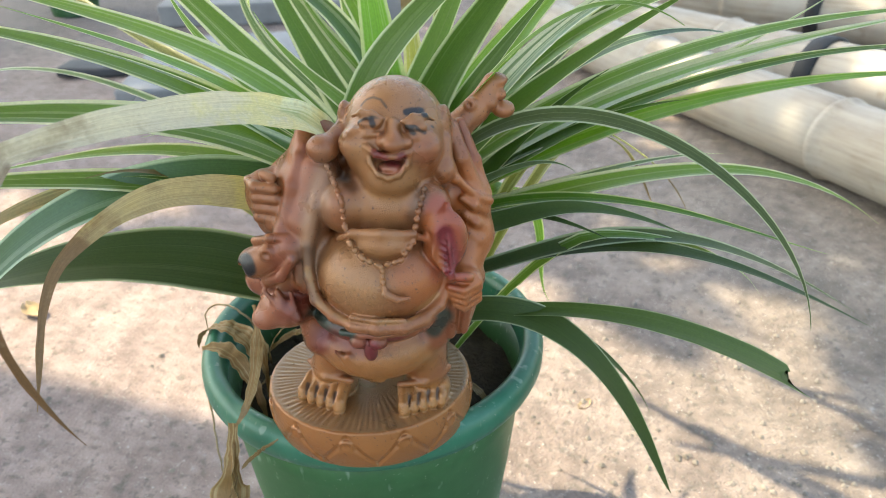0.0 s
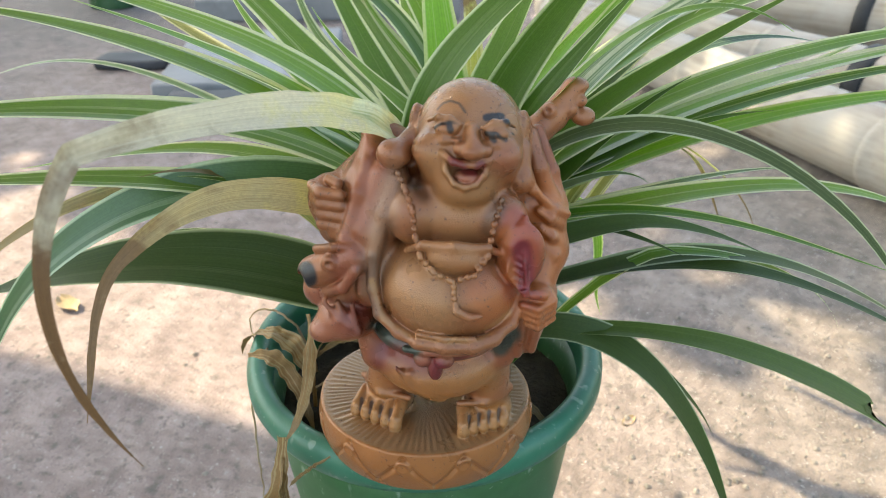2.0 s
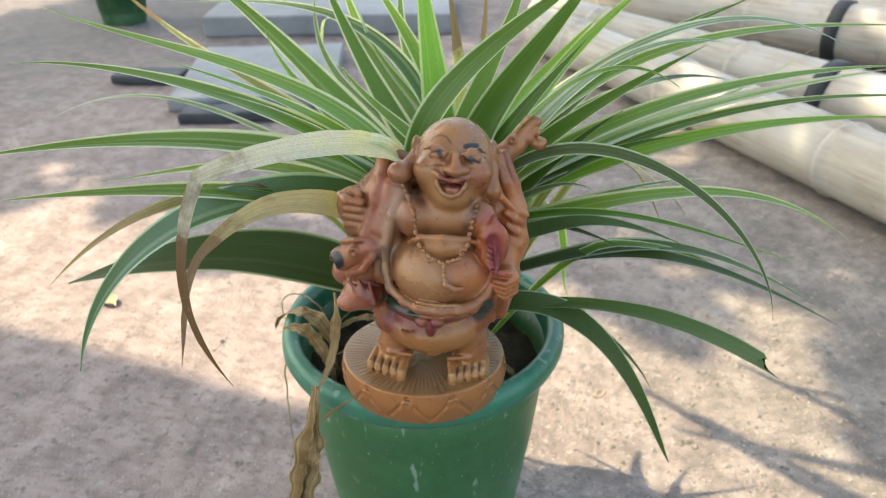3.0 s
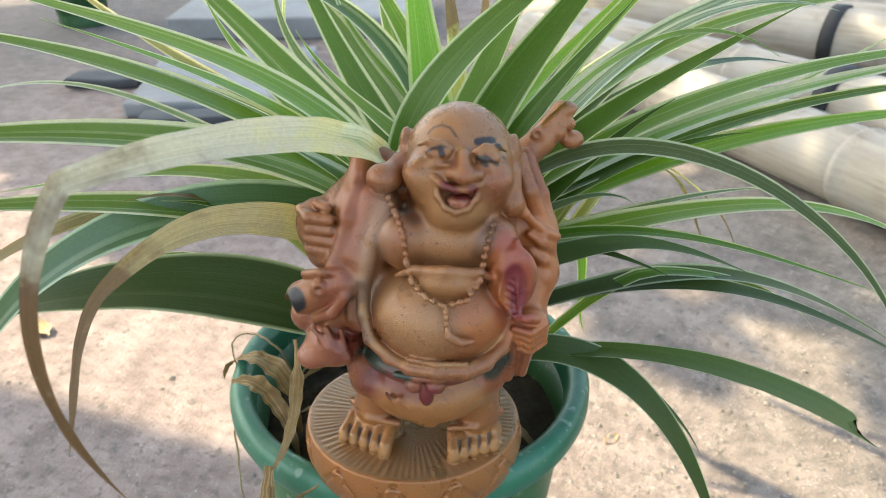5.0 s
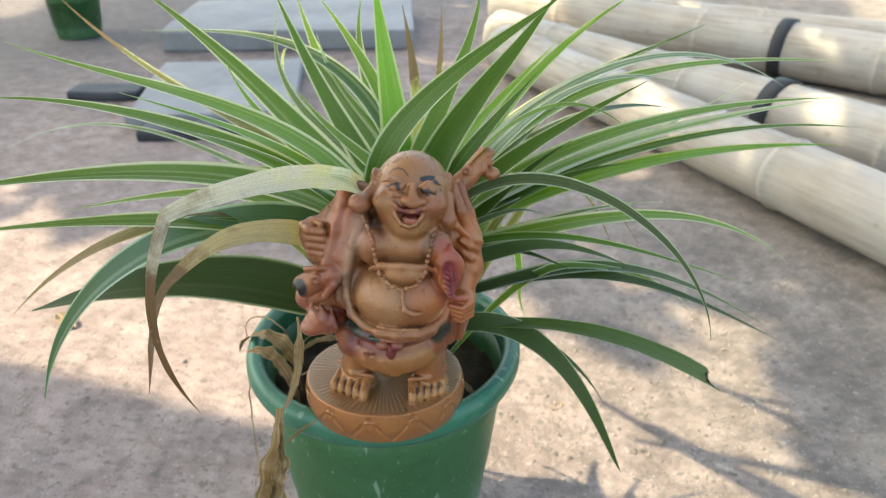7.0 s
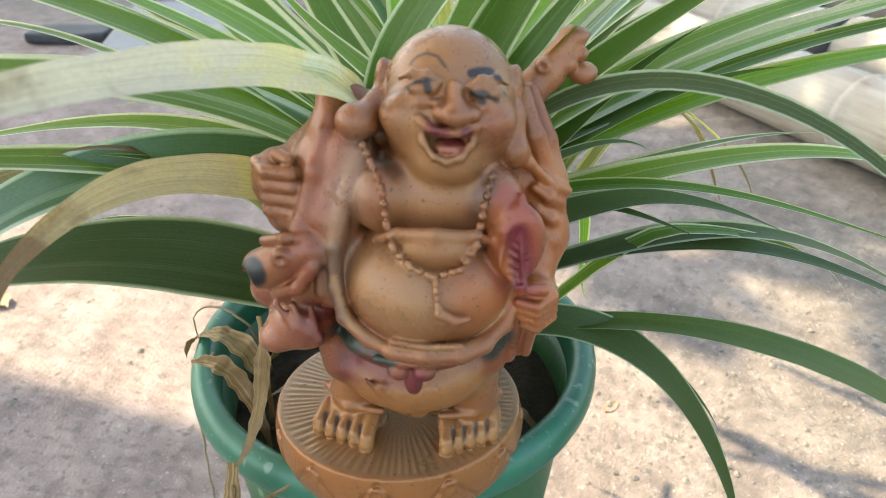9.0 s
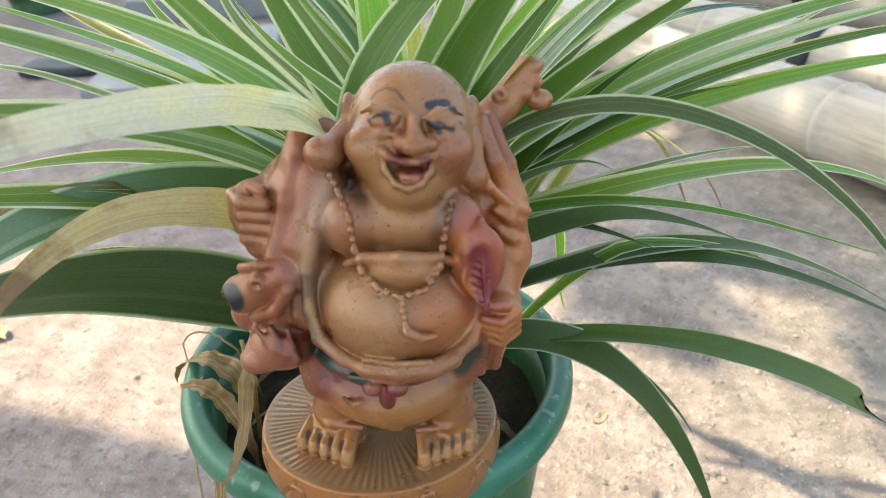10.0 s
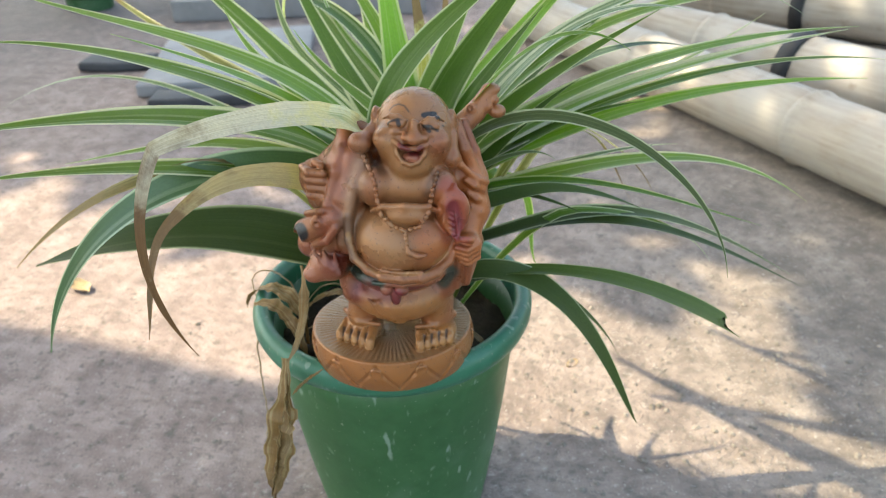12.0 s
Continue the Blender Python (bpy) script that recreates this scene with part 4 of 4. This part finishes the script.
    green, wash_shade, ink, black = (0.012, 0.038, 0.026), (0.075, 0.040, 0.024), (0.045, 0.038, 0.032), (0.010, 0.010, 0.011)
    brush([(-14, -70, 196), (0, -74, 196)], 5, 4, ochre, 0.7)
    brush([(27, -74, 196), (39, -68, 196)], 5, 4, ochre, 0.7)
    # dark strokes in the toe gaps: their shade put into the colour
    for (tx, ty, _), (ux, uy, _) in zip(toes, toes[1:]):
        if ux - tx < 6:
            brush([((tx + ux) / 2, (ty + uy) / 2 + 1.5, 197.6), ((tx + ux) / 2, (ty + uy) / 2 - 1.0, 194.8)], 0.6, 0.6, wash_shade, 0.9)
    brush([(-5, -74, 228), (14, -84, 224), (34, -76, 228)], 8, 6, rust, 0.55)
    brush([(23.5, -78.2, 298.4), (26.3, -78.6, 298), (29.5, -78.2, 298.4)], 1.5, 0.8, lip, 0.9)
    brush([(22, -75.4, 301.5), (26, -74.6, 299.5), (30, -75.4, 301.0)], 2.6, 0.9, wine)
    # golden shimmer of crown, jaw, belly and chest, put into the colour
    brush([(17.9, -65.3, 317.3), (26.2, -65.5, 318.8), (34.2, -64.5, 315.8)], 8, 8, gold_shimmer, 0.35)
    brush([(17.1, -75.7, 300.4), (21.3, -79.0, 293.7), (30.9, -78.4, 293.7)], 4, 6, gold_shimmer, 0.45)
    brush([(9.5, -86.9, 264.2), (15.7, -91.1, 260.4)], 7, 10, gold_shimmer, 0.5)
    brush([(22.2, -78.2, 284.2), (23.8, -88.1, 275.4)], 5, 8, gold_shimmer, 0.3)
    brush([(2.8, -73.9, 293.2), (-1.9, -79.0, 279.4), (-6.5, -79.9, 260.1)], 4.5, 4, mauve, 0.65)
    brush([(-2.3, -68.1, 301.5), (-8.4, -75.1, 286.2), (-10.9, -80.1, 272.1), (-12.7, -83.9, 257.0)], 3, 3.5, rust, 0.75)
    brush([(-10.4, -60.5, 302.2), (-16.5, -60.7, 290.3)], 5, 6, rust, 0.45)
    brush([(-11.2, -82.8, 243.5), (-10.0, -78.3, 244.5)], 3, 6, wine, 0.8)
    brush([(-19.8, -82.5, 239.8), (-25.2, -74.4, 244.4)], 5, 6, rose, 0.6)
    brush([(-14.8, -84.2, 257.1), (-12.4, -82.6, 266.2)], 3, 5, rust, 0.6)
    brush([(48.0, -50.4, 299.2), (52.7, -52.7, 291.2)], 4, 6, rust, 0.6)
    brush([(51.4, -61.9, 283.8), (54.5, -64.6, 268.5), (53.0, -68.7, 258.3)], 6, 7, orange, 0.7)
    brush([(48.5, -81.0, 255.8), (54.9, -77.3, 251.3)], 5, 5, orange, 0.7)
    brush([(47.4, -67.5, 235.8), (45.4, -68.5, 229.4)], 4, 5, rust, 0.5)
    brush([(33.4, -86.9, 262.0), (37.4, -85.0, 258.6)], 3.5, 7, orange, 0.75)
    brush([(43.7, -78.7, 282.7), (43.3, -80.1, 271.8), (46.4, -82.9, 261.8)], 5.5, 3, fanred, 0.85)
    brush([(38.5, -78.7, 280.0), (38.0, -79.6, 271.1), (42.1, -81.9, 264.4)], 1.6, 2, orange, 0.7)
    brush([(44.0, -80.1, 276.6), (45.5, -80.9, 270.1), (46.2, -81.8, 263.5)], 2, 1.8, magenta, 0.85)
    brush([(-3.9, -77.1, 238.1), (1.8, -82.4, 237.8), (10.6, -89.7, 240.2)], 2.6, 2.6, green, 0.95)
    brush([(41.5, -69.9, 235.5), (37.6, -70.4, 230.0)], 2.4, 2.4, green, 0.9)
    brush([(-1.8, -75.7, 225.6), (7.3, -80.6, 226.1), (18.2, -91.0, 232.7)], 4.5, 4.5, wine, 0.8)
    brush([(17.2, -90.9, 239.2), (14.0, -91.6, 235.4)], 2, 2, rose, 0.6)
    brush([(19.4, -91.3, 235.8), (18.6, -90.8, 231.8)], 1.6, 1.6, magenta, 0.9)
    brush([(4.9, -81.4, 216.5), (17.0, -85.1, 216.7), (29.7, -79.0, 220.2)], 6, 6, ochre, 0.7)
    brush([(-12.5, -73.9, 208.3), (-2.6, -80.9, 206.3)], 5, 5, ochre, 0.7)
    brush([(36.0, -73.4, 213.5), (32.0, -78.0, 208.0)], 5, 5, ochre, 0.7)
    # neck and hem shade, and the lapel's dark wash, put into the colour
    brush([(5.7, -66.2, 293.2), (7.8, -67.1, 289.7), (12.1, -74.9, 289.4)], 1.4, 2.2, wash_shade, 0.6)
    brush([(36.2, -77.1, 290.1), (34.2, -77.9, 284.3), (33.5, -78.3, 280.5)], 1.6, 2.2, wash_shade, 0.6)
    brush([(-3.6, -82.3, 267.7), (-5.5, -83.6, 257.8), (-2.9, -86.7, 251.0)], 1.6, 3, wash_shade, 0.6)
    brush([(4.2, -82.1, 205.9), (17.9, -86.1, 214.2), (23.8, -85.8, 211.0)], 1, 2, wash_shade, 0.5)
    brush([(-27.2, -81.2, 260.1)], 4.2, 1.2, black, 1)
    brush([(15.7, -66.8, 314.6), (17.3, -66.2, 316.4), (19.7, -66.4, 317.4), (22.5, -67.5, 316.9), (24.5, -69.5, 315.3)], 0.22, 0.4, ink, 0.8)
    brush([(30.9, -69.0, 313.6), (32.7, -67.9, 313.7), (35.3, -66.1, 313.2), (37.5, -72.3, 314.2)], 0.95, 0.45, black, 0.95)
    brush([(37.5, -72.3, 314.2), (38.8, -70.9, 312.2), (39.0, -66.7, 308.0)], 0.4, 0.4, black, 0.95)
    brush([(16.1, -74.1, 311.4), (18.2, -74.2, 312.7), (20.6, -74.6, 313.6), (23.2, -74.6, 313.3)], 0.42, 0.45, black, 0.9)
    brush([(20.5, -74.5, 312.7), (21.1, -75.2, 311.3)], 0.75, 0.5, black, 0.9)
    brush([(30.0, -76.6, 311.9), (31.6, -74.2, 310.5), (34.3, -75.1, 310.9), (37.2, -73.7, 308.7)], 0.6, 0.45, black, 0.95)
    brush([(33.2, -75.1, 309.9), (34.2, -74.7, 308.6)], 0.8, 0.5, black, 0.95)
    brush([(22.7, -80.3, 304.2), (25.0, -80.9, 302.0), (27.4, -76.4, 299.4), (30.8, -79.9, 302.1)], 1.5, 0.9, wine, 0.95)
    brush([(25.1, -76.4, 299.4), (28.3, -77.4, 299.2)], 0.8, 0.8, lip, 0.8)
    brush([(23.4, -78.5, 298.2), (26.5, -79.4, 297.0), (29.6, -79.6, 298.0)], 0.6, 0.9, rose, 0.6)
    brush([(37, -73.5, 303)], 2.5, 4, rose, 0.45)
    brush([(6, -84, 232), (18, -89, 230), (26, -87, 233)], 3.5, 4.5, wine, 0.8)
    brush([(54.6, -39.0, 306.0), (58.6, -36.0, 310.2), (61.2, -37.6, 304.0)], 4, 4, copper, 0.6)
    # bright highlight along the robe rim, put into the colour as a line
    brush([(-3.3, -83.6, 261.5), (1.1, -88.0, 250.3), (10.3, -90.2, 246.6), (25.5, -93.2, 248.2), (32.5, -90.4, 247.8), (40.9, -81.5, 252.8)], 0.7, 1, gold_shimmer, 0.6)

    origin = np.array((cx, cy, 170.0))
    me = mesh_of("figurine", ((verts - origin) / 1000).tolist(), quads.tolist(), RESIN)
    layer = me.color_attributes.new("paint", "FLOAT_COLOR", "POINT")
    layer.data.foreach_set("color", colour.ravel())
    ob = tagged(new("statue", me), "painted tan resin laughing monk figurine on a round carved base", "statue")
    ob.location = origin / 1000
    return ob


figurine()

# ---- bamboo poles on the ground ----
def pole_profile(length, r, nodes):
    """Radius along a culm: slightly swollen rings at the nodes, with a groove below each."""
    rows = []
    for z in sorted({*np.linspace(0, length, 60), *(n + d for n in nodes for d in (-0.014, -0.007, -0.003, 0.0, 0.004, 0.01, 0.018))}):
        if not 0 <= z <= length:
            continue
        swell = sum(0.0035 * math.exp(-(((z - n) / 0.007) ** 2)) - 0.0022 * math.exp(-(((z - n - 0.008) / 0.003) ** 2)) for n in nodes)
        rows.append((r * (1 - 0.03 * z / length) + swell, float(z)))
    return [(0.0, 0.0), (r * 0.8, 0.0), *rows, (r * 0.8, length), (0.0, length)]


def bamboo_pole(start, yaw, length, r, nodes, label="thick weathered bamboo pole lying on the concrete"):
    me = mesh_of("bamboo_pole", *lathe(pole_profile(length, r, nodes), 40), BAMBOO)
    ob = tagged(new("bamboo_pole", me), label, "bamboo pole", "bamboo poles in a heap")
    ob.matrix_world = Matrix.Translation(start) @ Euler((0, 0, radians(yaw))).to_matrix().to_4x4() @ pose(0, 0, 0, -90, 0, 0)
    return ob


bamboo_pole((0.862, -0.077, 0.05), 31.3, 1.62, 0.05, (0.12, 0.46, 0.815, 1.16, 1.48))
bamboo_pole((0.99, 0.30, 0.055), 41.0, 1.5, 0.055, (0.2, 0.56, 0.93, 1.3))
bamboo_pole((1.30, 0.86, 0.06), 55.0, 1.6, 0.06, (0.25, 0.62, 1.0, 1.38))
bamboo_pole((1.75, 1.15, 0.04), 63.0, 1.5, 0.04, (0.15, 0.5, 0.86, 1.2), "slim weathered bamboo pole lying behind thicker ones")


def strap(at, yaw, r, wide):
    """A flat band wound round a pole."""
    verts, faces, n = [], [], 40
    for k in range(n):
        a = 2 * math.pi * k / n
        for dr, dz in ((0.001, -wide), (0.006, -wide * 0.9), (0.006, wide * 0.9), (0.001, wide)):
            verts.append(((r + dr) * math.cos(a), (r + dr) * math.sin(a), dz))
    for k in range(n):
        for i in range(4):
            faces.append((k * 4 + i, (k + 1) % n * 4 + i, (k + 1) % n * 4 + (i + 1) % 4, k * 4 + (i + 1) % 4))
    ob = tagged(new("strap", mesh_of("strap", verts, faces, ROPE)), "black rubber band wound round a bamboo pole", "strap", "straps on the poles")
    ob.matrix_world = Matrix.Translation(at) @ Euler((0, 0, radians(yaw))).to_matrix().to_4x4() @ pose(0, 0, 0, -90, 0, 0)
    return ob


strap((0.99 - 0.76 * math.sin(radians(41)), 0.30 + 0.76 * math.cos(radians(41)), 0.055), 41.0, 0.054, 0.014)
strap((1.30 - 0.82 * math.sin(radians(55)), 0.86 + 0.82 * math.cos(radians(55)), 0.06), 55.0, 0.059, 0.014)


# ---- slabs and a second pot in the yard behind ----
def slab(name, at, size, yaw, material, label, category, soft=0.006):
    bm = bmesh.new()
    bmesh.ops.create_cube(bm, size=1.0)
    bmesh.ops.scale(bm, vec=size, verts=bm.verts)
    bmesh.ops.bevel(bm, geom=bm.edges[:], offset=soft, segments=3, affect="EDGES", profile=0.6)
    bmesh.ops.subdivide_edges(bm, edges=[e for e in bm.edges if e.calc_length() > 0.05], cuts=3, use_grid_fill=True)
    for v in bm.verts:
        v.co += Vector([0.004 * noise.noise(v.co * 9 + Vector((k * 5, at[0] * 7, at[1]))) for k in range(3)])
    me = bpy.data.meshes.new(name)
    bm.to_mesh(me)
    bm.free()
    me.materials.append(material)
    me.polygons.foreach_set("use_smooth", [True] * len(me.polygons))
    ob = tagged(new(name, me), label, category)
    ob.matrix_world = pose(at[0], at[1], at[2] + size[2] / 2, 0, 0, yaw)
    return ob


slab("dark_block", (-0.50, 0.80, 0.0), (0.17, 0.06, 0.02), 12, DARK, "dark rubber block on the yard floor", "block")
slab("stone_slab", (-0.53, 1.03, 0.0), (0.30, 0.38, 0.025), 14, SLATE, "smooth bluish grey stone slab on the ground", "slab")
slab("dark_block", (-0.76, 1.00, 0.0), (0.14, 0.07, 0.018), 8, DARK, "small dark block beside a grey slab", "block")
slab("stone_slab", (-0.55, 1.62, 0.0), (0.62, 0.42, 0.05), 10, SLATE, "wide bluish grey stone slab lying farther back", "slab")


def far_pot():
    pot = tagged(new("flower_pot"), "green plastic flower pot standing farther back", "flower pot")
    pot.location = (-1.11, 1.50, 0.0)
    wall = [(0.0, 0.002), (0.052, 0.0), (0.056, 0.004), (0.068, 0.13), (0.073, 0.17), (0.07, 0.17), (0.06, 0.03), (0.0, 0.02)]
    part("wall", mesh_of("far_pot_wall", *lathe(wall, 48), POT), pot)
    lip = [(0.07, 0.165), (0.079, 0.162), (0.081, 0.17), (0.077, 0.176), (0.07, 0.174), (0.07, 0.165)]
    part("rim", mesh_of("far_pot_rim", *lathe(lip, 48), RIM), pot)


far_pot()


# ---- unseen roof slab, added beyond the view so its edge shades the near ground ----
def porch_roof():
    along = Vector((math.cos(radians(SUN_YAW)), math.sin(radians(SUN_YAW)), 0))
    toward = Vector((-along.y, along.x, 0))
    if toward.y > 0:
        toward = -toward
    mid = Vector((0, 0.08, 2.2)) + along * (2.2 / math.tan(radians(SUN_UP))) + toward * 0.95
    bm = bmesh.new()
    bmesh.ops.create_cube(bm, size=1.0)
    bmesh.ops.scale(bm, vec=(3.4, 1.9, 0.05), verts=bm.verts)
    bmesh.ops.bevel(bm, geom=bm.edges[:], offset=0.01, segments=2, affect="EDGES")
    me = bpy.data.meshes.new("porch_roof")
    bm.to_mesh(me)
    bm.free()
    me.materials.append(TIMBER)
    ob = tagged(new("porch_roof", me), "unseen board roof added to shade the near ground", "roof", kind="structure")
    ob.matrix_world = Matrix.Translation(mid) @ Euler((0, 0, math.atan2(along.y, along.x))).to_matrix().to_4x4()


porch_roof()


def tree_canopy():
    """Unseen broad leaves, added in layers to shade the yard and let through flecks of sun."""
    rng = random.Random(11)
    along = Vector((math.cos(radians(SUN_YAW)), math.sin(radians(SUN_YAW)), 0))
    away = Vector((along.y, -along.x, 0))
    if away.y < 0:
        away = -away
    verts, faces = [], []
    for k in range(1900):
        h = rng.uniform(2.1, 2.7)
        mid = Vector((0, 0.36, h)) + along * (h / math.tan(radians(SUN_UP)) + rng.uniform(-0.7, 1.6)) + away * (2.2 * rng.random() + 0.05 * rng.gauss(0, 1))
        turn = Euler((rng.gauss(0, 0.5), rng.gauss(0, 0.5), rng.uniform(0, 6.3))).to_matrix()
        below = mid - along * (h / math.tan(radians(SUN_UP)))
        if -0.05 < below.x < 0.22 and below.y > 1.35:
            continue
        n, s = len(verts), rng.uniform(0.07, 0.12) * (1.5 if below.x < -0.25 and below.y > 0.6 else 1.0)
        for u, v, w in ((0, -1, 0), (0.42, -0.35, 0.1), (0.36, 0.35, 0.1), (0, 1, -0.1), (-0.36, 0.35, 0.1), (-0.42, -0.35, 0.1), (0, 0, -0.03)):
            verts.append(mid + turn @ Vector((u * s, v * s, w * s)))
        faces += [(n + 6, n + i, n + (i + 1) % 6) for i in range(6)]
    # more unseen leaves, added to shade the ground at the right
    for k in range(230):
        h = rng.uniform(1.9, 2.5)
        mid = Vector((rng.uniform(0.34, 0.95), rng.uniform(-0.15, 0.42), h)) + along * (h / math.tan(radians(SUN_UP)))
        turn = Euler((rng.gauss(0, 0.5), rng.gauss(0, 0.5), rng.uniform(0, 6.3))).to_matrix()
        n, s = len(verts), rng.uniform(0.06, 0.10)
        for u, v, w in ((0, -1, 0), (0.42, -0.35, 0.1), (0.36, 0.35, 0.1), (0, 1, -0.1), (-0.36, 0.35, 0.1), (-0.42, -0.35, 0.1), (0, 0, -0.03)):
            verts.append(mid + turn @ Vector((u * s, v * s, w * s)))
        faces += [(n + 6, n + i, n + (i + 1) % 6) for i in range(6)]
    # long blades added out of view lower down, whose shadows streak the ground
    for k, (x, y) in enumerate(((0.165, 0.178), (0.195, 0.135), (0.235, 0.205), (0.18, 0.105), (0.285, 0.20), (0.31, 0.155))):
        root, tip, h = Vector((0.52 + 0.02 * k, -0.08 + 0.035 * k, 0)), Vector((x, y, 0)), 0.62 + 0.03 * k
        lift = Vector((0, 0, h)) + along * (h / math.tan(radians(SUN_UP)))
        side = Vector((-(tip - root).y, (tip - root).x, 0)).normalized()
        n = len(verts)
        for j in range(13):
            v = j / 12
            p = root.lerp(tip, v) + side * 0.02 * math.sin(v * 2.5 + k) + lift
            w = 0.013 * (1 - 0.8 * v)
            verts += [p + side * w, p - side * w]
        faces += [(n + 2 * j, n + 2 * j + 1, n + 2 * j + 3, n + 2 * j + 2) for j in range(12)]
    tagged(new("tree_canopy", mesh_of("tree_canopy", verts, faces, LEAF["d"])), "unseen leaf layers added to shade the yard", "tree", kind="stuff")


tree_canopy()


# ---- litter ----
def dry_leaf(at, size, yaw):
    verts, faces, n = [], [], 7
    for j in range(n):
        for i in range(n):
            u, v = i / (n - 1) * 2 - 1, j / (n - 1) * 2 - 1
            w = 0.55 * math.sqrt(max(0.02, 1 - v * v))
            verts.append((u * w * size, v * size, size * (0.22 * u * u + 0.18 * noise.noise((u * 2, v * 2, at[0] * 9)) + 0.12 * v * v) + 0.12 * size))
    faces = [(j * n + i, j * n + i + 1, (j + 1) * n + i + 1, (j + 1) * n + i) for j in range(n - 1) for i in range(n - 1)]
    low = min(v[2] for v in verts)
    ob = tagged(new("dry_leaf", mesh_of("dry_leaf", verts, faces, STRAW)), "small curled brown dry leaf on the concrete", "dry leaf")
    ob.matrix_world = pose(at[0], at[1], 0.001 - low, 0, 0, yaw)


dry_leaf((-0.392, 0.228), 0.016, 60)
dry_leaf((0.118, 0.155), 0.007, -40)


def stray(label, r, *c):
    c = [Vector(v) for v in c]
    pts = [bezier(c, k / 24) + 0.0015 * Vector((noise.noise((k * 0.7, c[0].x * 99, 1)), noise.noise((k * 0.7, 2, c[0].y * 99)), 0)) for k in range(25)]
    verts, faces = tube(pts, [r * (1 - 0.5 * k / 24) for k in range(25)], 6)
    return part("root", mesh_of("root", [v - CROWN for v in verts], faces, STRAW), plant, label)


def pebbles():
    """Loose grit on the worn concrete, as one mesh."""
    rng = random.Random(4)
    verts, faces = [], []
    shape = [(0, 0, 1), (1, 0, 0.1), (0.3, 0.95, 0), (-0.8, 0.6, 0.1), (-0.8, -0.6, 0), (0.3, -0.95, 0.1), (0, 0, -0.6)]
    tris = [(0, 1, 2), (0, 2, 3), (0, 3, 4), (0, 4, 5), (0, 5, 1), (6, 2, 1), (6, 3, 2), (6, 4, 3), (6, 5, 4), (6, 1, 5)]
    for k in range(3600):
        x, y = rng.gauss(0.34, 0.17), rng.gauss(0.08, 0.16)
        if k % 5 == 0:
            x, y = rng.uniform(-0.6, 0.7), rng.uniform(-0.2, 0.7)
        if math.hypot(x, y) < 0.075:
            continue
        s = 0.0006 + 0.0024 * rng.random() ** 4
        a, b = rng.uniform(0, 6.3), len(verts)
        near = max(0.0, 1 - max(abs(x), abs(y)) / 1.2)
        h = (0.006 * noise.noise((x * 3, y * 3, 0)) + 0.0025 * noise.noise((x * 17, y * 17, 4))) * min(1.0, near * 3) * min(1.0, max(0.0, (math.hypot(x, y) - 0.06) / 0.08))
        for p in shape:
            q = [p[n] * s * rng.uniform(0.7, 1.2) for n in range(3)]
            verts.append((x + q[0] * math.cos(a) - q[1] * math.sin(a), y + q[0] * math.sin(a) + q[1] * math.cos(a), h + q[2] * 0.7 + s * 0.2))
        faces += [tuple(b + i for i in f) for f in tris]
    tagged(new("grit", mesh_of("grit", verts, faces, PEBBLE, False)), "loose pale grit and small stones on concrete", "grit", kind="stuff")


pebbles()
stray("thin dry root hanging down outside the pot", 0.0007, (-0.076, -0.018, 0.176), (-0.098, -0.021, 0.150), (-0.078, -0.027, 0.095), (-0.090, -0.028, 0.069))
stray("thin dry root over the rim", 0.0007, (-0.060, 0.000, 0.150), (-0.066, 0.004, 0.196), (-0.104, 0.007, 0.186), (-0.096, 0.010, 0.158))
stray("thin dry root in the soil", 0.0006, (-0.030, 0.030, 0.146), (-0.045, 0.020, 0.175), (-0.060, 0.010, 0.170), (-0.064, 0.004, 0.148))
